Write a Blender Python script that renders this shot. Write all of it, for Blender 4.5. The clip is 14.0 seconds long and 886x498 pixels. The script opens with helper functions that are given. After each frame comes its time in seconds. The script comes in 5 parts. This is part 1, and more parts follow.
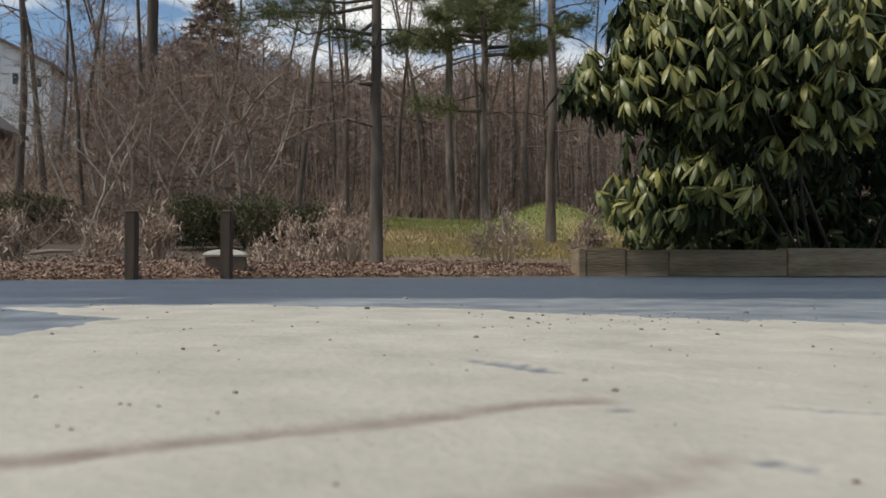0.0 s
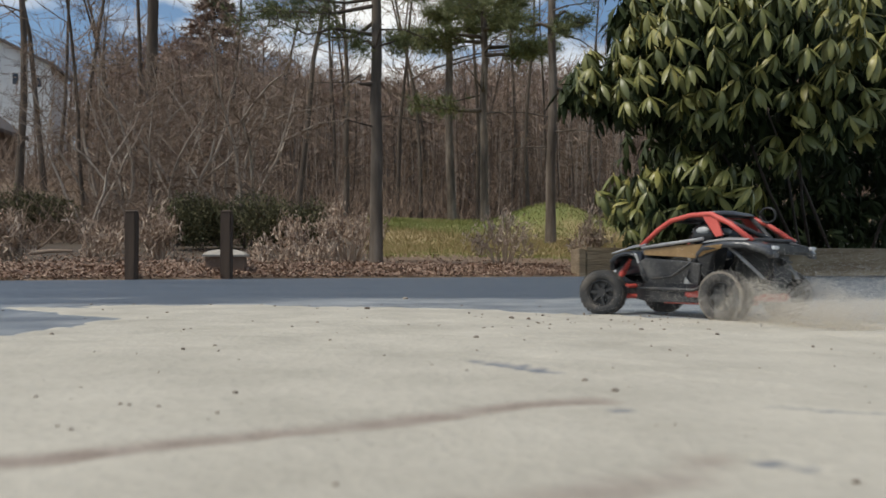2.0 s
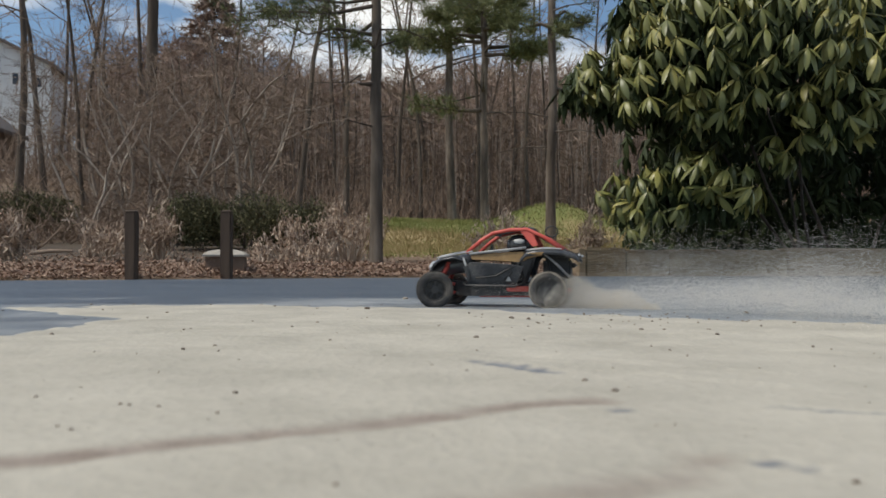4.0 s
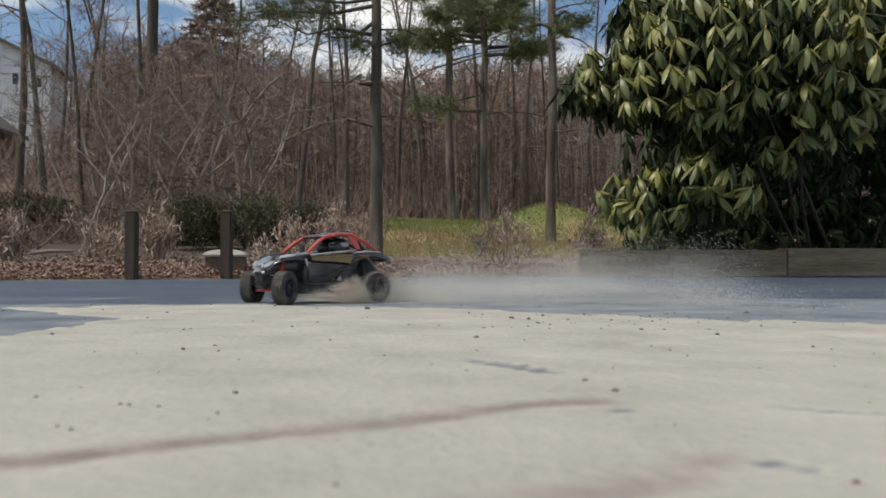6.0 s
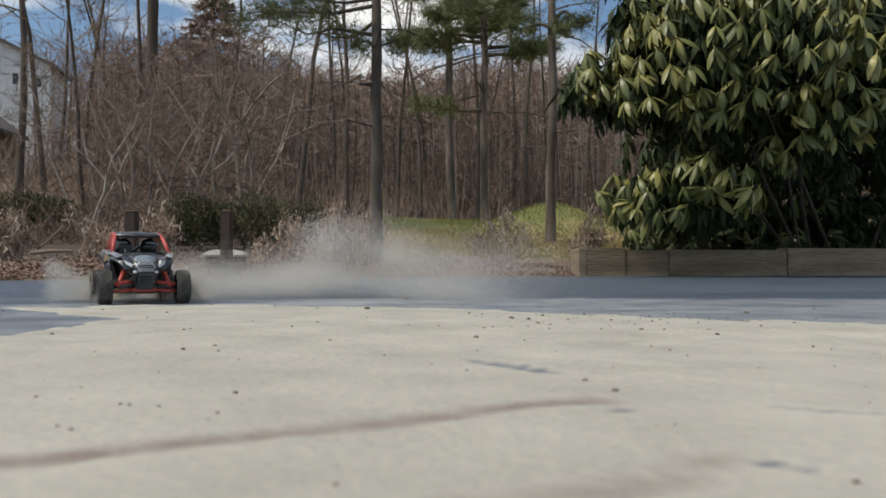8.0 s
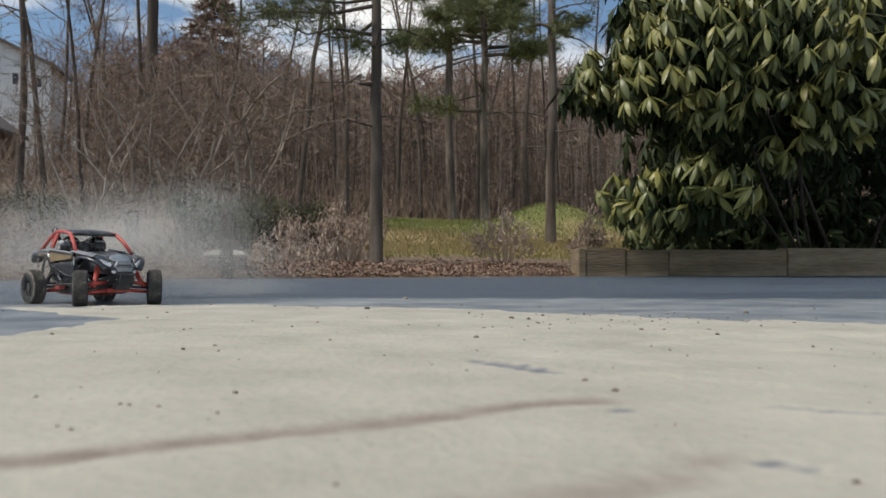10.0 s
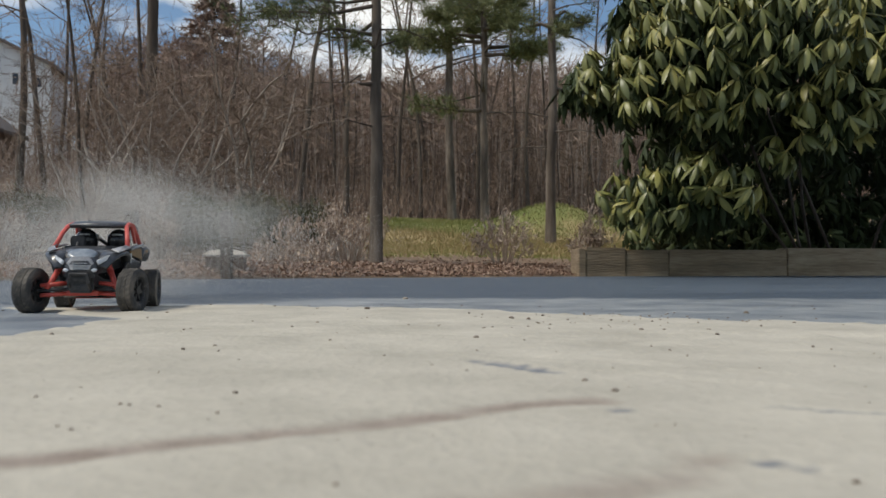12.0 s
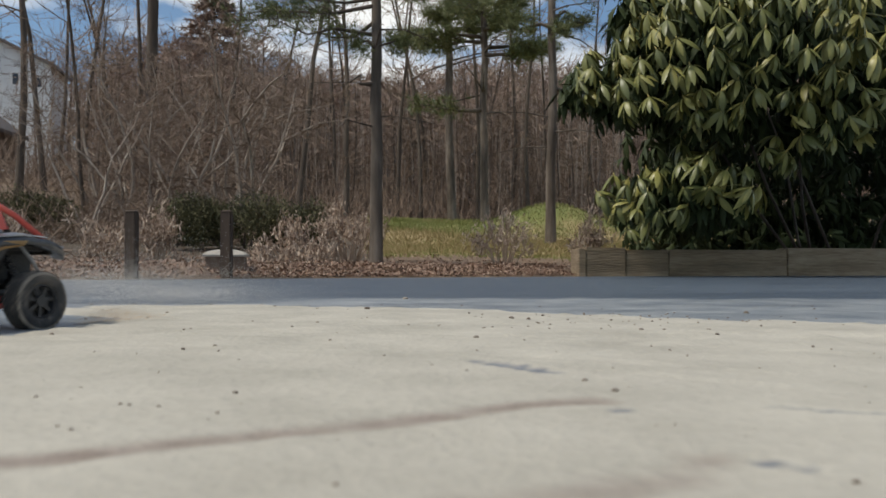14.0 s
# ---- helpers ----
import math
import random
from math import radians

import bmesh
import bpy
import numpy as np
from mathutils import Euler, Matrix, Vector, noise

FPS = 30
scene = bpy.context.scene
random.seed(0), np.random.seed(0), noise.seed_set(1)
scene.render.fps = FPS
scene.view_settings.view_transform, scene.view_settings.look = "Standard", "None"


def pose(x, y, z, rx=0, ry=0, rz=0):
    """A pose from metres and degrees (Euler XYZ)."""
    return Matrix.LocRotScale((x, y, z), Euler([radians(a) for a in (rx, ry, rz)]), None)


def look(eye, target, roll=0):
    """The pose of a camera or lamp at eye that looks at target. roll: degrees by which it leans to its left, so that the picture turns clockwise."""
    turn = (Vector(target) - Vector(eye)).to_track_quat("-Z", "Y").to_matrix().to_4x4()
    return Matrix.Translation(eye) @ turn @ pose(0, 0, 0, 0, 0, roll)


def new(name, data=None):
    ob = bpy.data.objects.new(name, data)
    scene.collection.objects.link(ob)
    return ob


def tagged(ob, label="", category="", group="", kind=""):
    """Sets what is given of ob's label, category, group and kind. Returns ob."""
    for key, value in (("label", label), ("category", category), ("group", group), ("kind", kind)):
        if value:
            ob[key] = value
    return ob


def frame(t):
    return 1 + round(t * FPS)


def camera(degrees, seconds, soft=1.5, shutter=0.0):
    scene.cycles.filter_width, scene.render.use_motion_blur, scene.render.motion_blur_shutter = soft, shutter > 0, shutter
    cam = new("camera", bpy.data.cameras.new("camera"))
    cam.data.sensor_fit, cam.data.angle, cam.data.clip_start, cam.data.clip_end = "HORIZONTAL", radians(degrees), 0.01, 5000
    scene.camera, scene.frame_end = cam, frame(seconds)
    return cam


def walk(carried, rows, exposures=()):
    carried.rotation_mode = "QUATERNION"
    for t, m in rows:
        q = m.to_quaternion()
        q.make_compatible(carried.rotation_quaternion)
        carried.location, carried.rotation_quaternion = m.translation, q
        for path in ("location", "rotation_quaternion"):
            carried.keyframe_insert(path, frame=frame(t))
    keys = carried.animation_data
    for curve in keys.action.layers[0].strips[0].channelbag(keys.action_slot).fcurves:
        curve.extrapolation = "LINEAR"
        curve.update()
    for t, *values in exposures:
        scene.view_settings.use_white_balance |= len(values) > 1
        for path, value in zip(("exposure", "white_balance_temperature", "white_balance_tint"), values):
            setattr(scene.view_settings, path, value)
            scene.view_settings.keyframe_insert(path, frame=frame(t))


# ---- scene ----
LENS = 1450.0          # focal length on a picture 1568 wide
EYE = 0.066            # the camera's height over the driveway
HOR = 474.0            # the level line in that picture
cam = camera(2 * math.degrees(math.atan(784 / LENS)), 14.0, soft=1.5, shutter=0.5)
cam.data.dof.use_dof, cam.data.dof.focus_distance, cam.data.dof.aperture_fstop = True, 1.7, 14.0
TILT = math.degrees(math.atan((HOR - 441) / LENS))
CAMERA_POSE = pose(0, 0, EYE, 90 + TILT, 0, 0)
walk(cam, [(0.0, CAMERA_POSE), (14.0, CAMERA_POSE)], exposures=[(0.0, 0.09, 6980, 8), (14.0, 0.09, 6980, 8)])

# ---- light ----
SUN_ELEV, SUN_AZ = 56.0, 202.0   # degrees; azimuth counter-clockwise from +x, so the sun stands to the left
world = bpy.data.worlds.new("sky")
scene.world = world
world.use_nodes = True
wn, wl = world.node_tree.nodes, world.node_tree.links
sky = wn.new("ShaderNodeTexSky")
sky.sky_type, sky.sun_disc = "NISHITA", False
sky.sun_elevation, sky.sun_rotation = radians(SUN_ELEV), radians(90 - SUN_AZ)
# broken cloud over the blue
tc = wn.new("ShaderNodeTexCoord")
cmap = wn.new("ShaderNodeMapping")
cmap.inputs["Scale"].default_value = (3.0, 3.0, 9.0)
cn = wn.new("ShaderNodeTexNoise")
cn.inputs["Scale"].default_value, cn.inputs["Detail"].default_value = 1.6, 6
cr = wn.new("ShaderNodeValToRGB")
cr.color_ramp.elements[0].position, cr.color_ramp.elements[1].position = 0.49, 0.65
cm = wn.new("ShaderNodeMixRGB")
cm.inputs[2].default_value = (8.8, 9.1, 9.6, 1)
wl.new(tc.outputs["Generated"], cmap.inputs[0])
wl.new(cmap.outputs[0], cn.inputs["Vector"])
wl.new(cn.outputs["Fac"], cr.inputs[0])
wl.new(cr.outputs[0], cm.inputs[0])
deep = wn.new("ShaderNodeMixRGB")
deep.blend_type = "MULTIPLY"
deep.inputs[0].default_value, deep.inputs[2].default_value = 1.0, (0.86, 1.0, 1.12, 1)
wl.new(sky.outputs[0], deep.inputs[1])
wl.new(deep.outputs[0], cm.inputs[1])
wl.new(cm.outputs[0], wn["Background"].inputs[0])
wn["Background"].inputs[1].default_value = 0.10
sun = new("sun", bpy.data.lights.new("sun", "SUN"))
sun.data.energy, sun.data.angle, sun.data.color = 2.3, radians(6), (1, 0.965, 0.91)
sa, se = radians(SUN_AZ), radians(SUN_ELEV)
sun.matrix_world = look((math.cos(sa) * math.cos(se) * 50, math.sin(sa) * math.cos(se) * 50, math.sin(se) * 50), (0, 0, 0))


# ---- materials ----
def mat(name, stops, scale=8.0, rough=0.7, metal=0.0, bump=0.3, bump_scale=60.0, spec=0.5, island=0.0, objrand=0.0, fine=0.25, stretch=(1, 1, 1), coat=0.0):
    """Colour from a coarse noise over the stops, broken by a fine one, with a fine relief."""
    m = bpy.data.materials.new(name)
    m.use_nodes = True
    n, l = m.node_tree.nodes, m.node_tree.links
    b = n["Principled BSDF"]
    co = n.new("ShaderNodeTexCoord")
    mp = n.new("ShaderNodeMapping")
    mp.inputs["Scale"].default_value = stretch
    l.new(co.outputs["Object"], mp.inputs[0])
    a = n.new("ShaderNodeTexNoise")
    a.inputs["Scale"].default_value, a.inputs["Detail"].default_value = scale, 5
    l.new(mp.outputs[0], a.inputs["Vector"])
    f = n.new("ShaderNodeTexNoise")
    f.inputs["Scale"].default_value, f.inputs["Detail"].default_value = bump_scale, 3
    l.new(mp.outputs[0], f.inputs["Vector"])
    mixf = n.new("ShaderNodeMix")
    mixf.inputs[0].default_value = fine
    l.new(a.outputs["Fac"], mixf.inputs[2])
    l.new(f.outputs["Fac"], mixf.inputs[3])
    val = mixf.outputs[0]
    for amount, node, sock in ((island, "ShaderNodeNewGeometry", "Random Per Island"), (objrand, "ShaderNodeObjectInfo", "Random")):
        if amount:
            g = n.new(node)
            mm = n.new("ShaderNodeMix")
            mm.inputs[0].default_value = amount
            l.new(val, mm.inputs[2])
            l.new(g.outputs[sock], mm.inputs[3])
            val = mm.outputs[0]
    r = n.new("ShaderNodeValToRGB")
    el = r.color_ramp.elements
    lo, hi = (0.3, 0.7) if not (island or objrand) else (0.15, 0.85)
    while len(el) < len(stops):
        el.new(0.5)
    for i, c in enumerate(stops):
        el[i].position = lo + (hi - lo) * i / max(1, len(stops) - 1)
        el[i].color = (*c, 1)
    l.new(val, r.inputs[0])
    l.new(r.outputs[0], b.inputs["Base Color"])
    b.inputs["Roughness"].default_value, b.inputs["Metallic"].default_value = rough, metal
    b.inputs["Specular IOR Level"].default_value = spec
    b.inputs["Coat Weight"].default_value = coat
    if bump:
        bp = n.new("ShaderNodeBump")
        bp.inputs["Strength"].default_value, bp.inputs["Distance"].default_value = bump, 0.01
        l.new(f.outputs["Fac"], bp.inputs["Height"])
        l.new(bp.outputs[0], b.inputs["Normal"])
    return m


def blend_by(m, attr, stops, scale, rough, lo=0.3, hi=0.7, wobble=0.5, wob_scale=30.0):
    """Lets a second surface show through where the float attribute says so, with a ragged edge."""
    n, l = m.node_tree.nodes, m.node_tree.links
    b = n["Principled BSDF"]
    first = b.inputs["Base Color"].links[0].from_socket
    at_ = n.new("ShaderNodeAttribute")
    at_.attribute_name = attr
    co = n.new("ShaderNodeTexCoord")
    nz = n.new("ShaderNodeTexNoise")
    nz.inputs["Scale"].default_value, nz.inputs["Detail"].default_value = wob_scale, 5
    l.new(co.outputs["Object"], nz.inputs["Vector"])
    sub = n.new("ShaderNodeMath")
    sub.operation = "MULTIPLY_ADD"
    l.new(nz.outputs["Fac"], sub.inputs[0])
    sub.inputs[1].default_value = wobble
    l.new(at_.outputs["Fac"], sub.inputs[2])
    mr = n.new("ShaderNodeMapRange")
    mr.inputs[1].default_value, mr.inputs[2].default_value = lo + wobble / 2, hi + wobble / 2
    l.new(sub.outputs[0], mr.inputs[0])
    n2 = n.new("ShaderNodeTexNoise")
    n2.inputs["Scale"].default_value, n2.inputs["Detail"].default_value = scale, 6
    l.new(co.outputs["Object"], n2.inputs["Vector"])
    r = n.new("ShaderNodeValToRGB")
    r.color_ramp.elements[0].position, r.color_ramp.elements[1].position = 0.3, 0.7
    r.color_ramp.elements[0].color, r.color_ramp.elements[1].color = (*stops[0], 1), (*stops[1], 1)
    l.new(n2.outputs["Fac"], r.inputs[0])
    mx = n.new("ShaderNodeMixRGB")
    l.new(mr.outputs[0], mx.inputs[0])
    l.new(first, mx.inputs[1])
    l.new(r.outputs[0], mx.inputs[2])
    l.new(mx.outputs[0], b.inputs["Base Color"])
    return m


M_SAND = mat("sand", [(0.385, 0.355, 0.295), (0.465, 0.43, 0.36), (0.54, 0.50, 0.42)], 9, 0.95, bump=0.22, bump_scale=130, spec=0.15)
blend_by(M_SAND, "bare", [(0.25, 0.20, 0.165), (0.32, 0.265, 0.225)], 60, 0.9, 0.2, 0.85, 0.5, 45)
blend_by(M_SAND, "swept", [(0.16, 0.17, 0.19), (0.27, 0.275, 0.28)], 90, 0.9, 0.15, 0.6, 0.8, 60)
M_DUST = mat("dust", [(0.80, 0.76, 0.70), (0.88, 0.84, 0.78)], 9, 1.0, bump=0, spec=0.05)
M_SPRAY = mat("flying_sand", [(0.66, 0.60, 0.51), (0.80, 0.74, 0.64)], 9, 1.0, bump=0, spec=0.05)
M_TAN_SAND = mat("tan_sand", [(0.50, 0.37, 0.25), (0.68, 0.54, 0.40)], 9, 1.0, bump=0, spec=0.05)
M_ASPHALT = mat("asphalt", [(0.05, 0.068, 0.092), (0.09, 0.115, 0.145), (0.145, 0.176, 0.208)], 2.4, 0.36, bump=0.5, bump_scale=260, spec=0.5, fine=0.3, stretch=(0.22, 2.2, 1))
blend_by(M_ASPHALT, "dusted", [(0.30, 0.325, 0.345), (0.44, 0.45, 0.44)], 14, 0.95, 0.25, 0.95, 0.9, 7)
M_SOIL = mat("soil", [(0.10, 0.068, 0.044), (0.19, 0.128, 0.08), (0.28, 0.195, 0.128)], 1.4, 0.95, bump=0.7, bump_scale=35)
blend_by(M_SOIL, "grass", [(0.125, 0.155, 0.035), (0.23, 0.215, 0.07)], 0.9, 0.9, 0.3, 0.7, 0.5, 2.5)
blend_by(M_SOIL, "humus", [(0.055, 0.038, 0.024), (0.10, 0.072, 0.046)], 3.0, 0.95, 0.25, 0.5, 0.5, 1.5)
blend_by(M_SOIL, "straw", [(0.27, 0.20, 0.085), (0.38, 0.28, 0.14)], 1.5, 0.9, 0.3, 0.8, 0.6, 1.5)
# dark mulch, taken near black: shade under the rhododendron put into its colour
M_MULCH_SHADED = mat("mulch_darkened_for_shade", [(0.018, 0.014, 0.010), (0.045, 0.033, 0.024)], 8, 1.0, spec=0.1, bump=0.6, bump_scale=40)
M_LEAFLIT = mat("leaf_litter", [(0.15, 0.083, 0.056), (0.29, 0.18, 0.125), (0.42, 0.30, 0.22)], 6, 0.85, bump=0.2, island=0.75)
M_GRASS = mat("grass", [(0.12, 0.15, 0.032), (0.21, 0.215, 0.06), (0.33, 0.28, 0.12)], 0.5, 0.8, bump=0, island=0.4)
M_STRAW = mat("dry_grass", [(0.20, 0.17, 0.06), (0.33, 0.25, 0.115), (0.44, 0.34, 0.18)], 0.7, 0.9, bump=0, island=0.5)
M_BARK = mat("bark", [(0.046, 0.035, 0.027), (0.096, 0.074, 0.057), (0.165, 0.132, 0.104)], 5, 0.95, bump=0.8, bump_scale=28, stretch=(1, 1, 0.22))
M_PINEBARK = mat("pine_bark", [(0.05, 0.038, 0.029), (0.125, 0.098, 0.076), (0.26, 0.215, 0.175)], 5, 0.95, bump=0.9, bump_scale=20, stretch=(1, 1, 0.2))
M_PALEBARK = mat("pale_bark", [(0.18, 0.142, 0.112), (0.34, 0.28, 0.228), (0.52, 0.445, 0.37)], 6, 0.95, bump=0.5, bump_scale=28, stretch=(1, 1, 0.3))
M_TWIG = mat("twig", [(0.105, 0.072, 0.051), (0.235, 0.166, 0.120), (0.41, 0.312, 0.24)], 2, 0.9, bump=0, island=0.5)
M_FARTWIG = mat("far_twig", [(0.16, 0.105, 0.08), (0.30, 0.21, 0.164), (0.45, 0.337, 0.272)], 0.4, 0.95, bump=0, island=0.5)
M_POLE = mat("sapling_bark", [(0.05, 0.04, 0.033), (0.20, 0.157, 0.128), (0.46, 0.385, 0.32)], 3, 0.95, bump=0, island=0.8)
M_NEEDLE = mat("needle", [(0.065, 0.088, 0.032), (0.135, 0.155, 0.055), (0.235, 0.235, 0.09)], 1.2, 0.6, bump=0, island=0.6)
M_BRUSH = mat("evergreen_leaf", [(0.045, 0.050, 0.022), (0.10, 0.096, 0.044), (0.19, 0.165, 0.08)], 2.2, 0.85, bump=0, island=0.6)
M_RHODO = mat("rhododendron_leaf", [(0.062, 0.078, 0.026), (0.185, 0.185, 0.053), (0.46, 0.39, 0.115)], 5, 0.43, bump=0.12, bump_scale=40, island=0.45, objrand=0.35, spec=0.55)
# the same leaf, with the shade inside the bush painted in as darker colour
M_RHODO_SHADED = mat("rhododendron_leaf_painted_shade", [(0.024, 0.036, 0.013), (0.055, 0.07, 0.025)], 5, 0.6, bump=0.1, island=0.6, spec=0.2)
M_BUD = mat("bud", [(0.32, 0.27, 0.09), (0.42, 0.33, 0.10)], 20, 0.5, bump=0.1)
M_DEADLEAF = mat("dry_flower", [(0.20, 0.13, 0.092), (0.44, 0.32, 0.235), (0.66, 0.53, 0.42)], 4, 0.9, bump=0.1, island=0.7)
M_TIMBER = mat("timber", [(0.06, 0.042, 0.028), (0.26, 0.19, 0.12), (0.56, 0.45, 0.31)], 5, 0.9, bump=0.8, bump_scale=26, objrand=0.12, stretch=(0.3, 1, 3.0), fine=0.4)
M_POST = mat("post_wood", [(0.05, 0.033, 0.023), (0.088, 0.058, 0.041)], 5, 0.9, bump=0.6, bump_scale=30, stretch=(1, 1, 0.15))
M_CAP = mat("cap_stone", [(0.36, 0.32, 0.27), (0.48, 0.44, 0.38)], 9, 0.9, bump=0.4)
M_BOX = mat("box_brown", [(0.13, 0.085, 0.06), (0.19, 0.13, 0.095)], 9, 0.9, bump=0.4)
M_SIDING = mat("white_siding", [(0.66, 0.68, 0.68), (0.78, 0.79, 0.78)], 1, 0.7, bump=0.1)
M_BROWNSIDE = mat("brown_siding", [(0.13, 0.095, 0.075), (0.19, 0.145, 0.115)], 2, 0.8, bump=0.3)
M_ROOF = mat("shingle", [(0.10, 0.085, 0.08), (0.17, 0.15, 0.14)], 3, 0.9, bump=0.4)
M_GLASS = mat("window_glass", [(0.03, 0.035, 0.045), (0.05, 0.055, 0.065)], 1, 0.08, bump=0)
M_WHITE = mat("white_trim", [(0.72, 0.72, 0.70), (0.8, 0.8, 0.78)], 3, 0.6, bump=0)
M_STONE = mat("pebble", [(0.14, 0.105, 0.08), (0.23, 0.185, 0.145), (0.33, 0.285, 0.235)], 40, 0.9, bump=0.3, objrand=0.8)
# the toy buggy
M_TYRE = mat("tyre_rubber", [(0.022, 0.022, 0.024), (0.05, 0.048, 0.046), (0.15, 0.13, 0.11)], 45, 0.85, bump=0.3, bump_scale=300)
M_TREAD = mat("dusty_tread", [(0.03, 0.029, 0.028), (0.08, 0.072, 0.062), (0.20, 0.175, 0.145)], 60, 0.95, bump=0.3, bump_scale=300)
M_CRUST = mat("sand_crust", [(0.05, 0.046, 0.042), (0.22, 0.19, 0.155), (0.38, 0.335, 0.27)], 70, 0.95, bump=0.3, bump_scale=300)
M_RIM = mat("black_rim", [(0.018, 0.018, 0.02), (0.05, 0.048, 0.046)], 50, 0.45, bump=0.1, bump_scale=300)
M_BLACK = mat("black_plastic", [(0.012, 0.013, 0.015), (0.03, 0.03, 0.032), (0.10, 0.09, 0.08)], 26, 0.5, bump=0.15, bump_scale=300)
M_GLOSS = mat("black_lexan", [(0.02, 0.022, 0.027), (0.05, 0.053, 0.06), (0.16, 0.155, 0.15)], 22, 0.3, bump=0.12, bump_scale=200, coat=0.3)
M_GREY = mat("grey_panel", [(0.13, 0.135, 0.145), (0.30, 0.30, 0.305), (0.54, 0.53, 0.51)], 24, 0.35, bump=0.05, bump_scale=200, coat=0.3)
M_GOLD = mat("gold_panel", [(0.17, 0.10, 0.042), (0.27, 0.165, 0.07), (0.46, 0.31, 0.15)], 24, 0.38, metal=0.3, bump=0.05, bump_scale=200)
M_RED = mat("red_plastic", [(0.50, 0.055, 0.042), (0.66, 0.125, 0.095)], 30, 0.42, bump=0.1, bump_scale=300)
M_BLUEGREY = mat("blue_grey_panel", [(0.075, 0.095, 0.12), (0.17, 0.20, 0.235), (0.34, 0.37, 0.39)], 40, 0.3, bump=0.05, bump_scale=200, coat=0.3)
M_LIGHT = mat("headlight_lens", [(0.55, 0.57, 0.60), (0.72, 0.73, 0.75)], 60, 0.15, bump=0, coat=0.5)
M_HELM = mat("black_helmet", [(0.015, 0.015, 0.017), (0.04, 0.04, 0.042)], 30, 0.25, bump=0)
M_HELMW = mat("white_helmet_trim", [(0.30, 0.31, 0.31), (0.55, 0.56, 0.56)], 60, 0.4, bump=0)


# airborne dust lets light through
for airborne, tint in ((M_DUST, (0.90, 0.865, 0.80, 1)), (M_SPRAY, (0.76, 0.70, 0.60, 1))):
    dn, dl = airborne.node_tree.nodes, airborne.node_tree.links
    tr = dn.new("ShaderNodeBsdfTranslucent")
    tr.inputs[0].default_value = tint
    mxs = dn.new("ShaderNodeMixShader")
    mxs.inputs[0].default_value = 0.5
    dl.new(dn["Principled BSDF"].outputs[0], mxs.inputs[1])
    dl.new(tr.outputs[0], mxs.inputs[2])
    dl.new(mxs.outputs[0], dn["Material Output"].inputs[0])


# ---- small mesh tools ----
def mesh_from(name, verts, faces, materials, smooth=False, index=None):
    me = bpy.data.meshes.new(name)
    me.from_pydata([tuple(v) for v in verts], [], faces)
    for m in (materials if isinstance(materials, (list, tuple)) else [materials]):
        me.materials.append(m)
    if index is not None:
        me.polygons.foreach_set("material_index", index)
    if smooth:
        me.polygons.foreach_set("use_smooth", [True] * len(me.polygons))
    me.update()
    return me


def part(name, bm, material, parent, label="", smooth=False):
    """A bmesh (or a ready mesh) as one mesh object under a thing or a part."""
    if isinstance(bm, bmesh.types.BMesh):
        me = bpy.data.meshes.new(name)
        bm.normal_update()
        bm.to_mesh(me)
        bm.free()
        me.materials.append(material)
        if smooth:
            me.polygons.foreach_set("use_smooth", [True] * len(me.polygons))
    else:
        me = bm
    ob = new(name, me)
    ob.parent = parent
    if label:
        ob["label"] = label
    return ob


def thing(name, label, category, group="", at=(0, 0, 0), rz=0):
    ob = tagged(new(name), label, category, group)
    ob.matrix_basis = pose(*at, 0, 0, rz)
    return ob


def box(bm, size, at=(0, 0, 0), bevel=0.0, rot=None):
    made = bmesh.ops.create_cube(bm, size=1)["verts"]
    bmesh.ops.scale(bm, vec=size, verts=made)
    if bevel:
        edges = list({e for v in made for e in v.link_edges})
        made = bmesh.ops.bevel(bm, geom=edges, offset=bevel, segments=2, affect="EDGES")["verts"]
    if rot is not None:
        bmesh.ops.transform(bm, matrix=rot, verts=made)
    bmesh.ops.translate(bm, vec=at, verts=made)
    return made


def tube(bm, points, r, sides=8, r_end=None, cap=True):
    """A round bar along points."""
    pts = [Vector(p) for p in points]
    rings = []
    side = None
    for i, p in enumerate(pts):
        d = (pts[min(i + 1, len(pts) - 1)] - pts[max(i - 1, 0)]).normalized()
        if side is None:
            side = d.orthogonal().normalized()
        side = (side - d * side.dot(d)).normalized()
        up = d.cross(side)
        rr = r if r_end is None else r + (r_end - r) * i / (len(pts) - 1)
        rings.append([bm.verts.new(p + (side * math.cos(a) + up * math.sin(a)) * rr) for a in [2 * math.pi * k / sides for k in range(sides)]])
    for a, b in zip(rings, rings[1:]):
        for k in range(sides):
            bm.faces.new((a[k], a[(k + 1) % sides], b[(k + 1) % sides], b[k]))
    if cap:
        bm.faces.new(rings[0][::-1])
        bm.faces.new(rings[-1])


def loft(bm, sections, cap=True):
    """Skin closed rings of equal length."""
    rings = [[bm.verts.new(p) for p in s] for s in sections]
    n = len(rings[0])
    for a, b in zip(rings, rings[1:]):
        for k in range(n):
            bm.faces.new((a[k], a[(k + 1) % n], b[(k + 1) % n], b[k]))
    if cap:
        bm.faces.new(rings[0][::-1])
        bm.faces.new(rings[-1])
    bmesh.ops.recalc_face_normals(bm, faces=bm.faces)


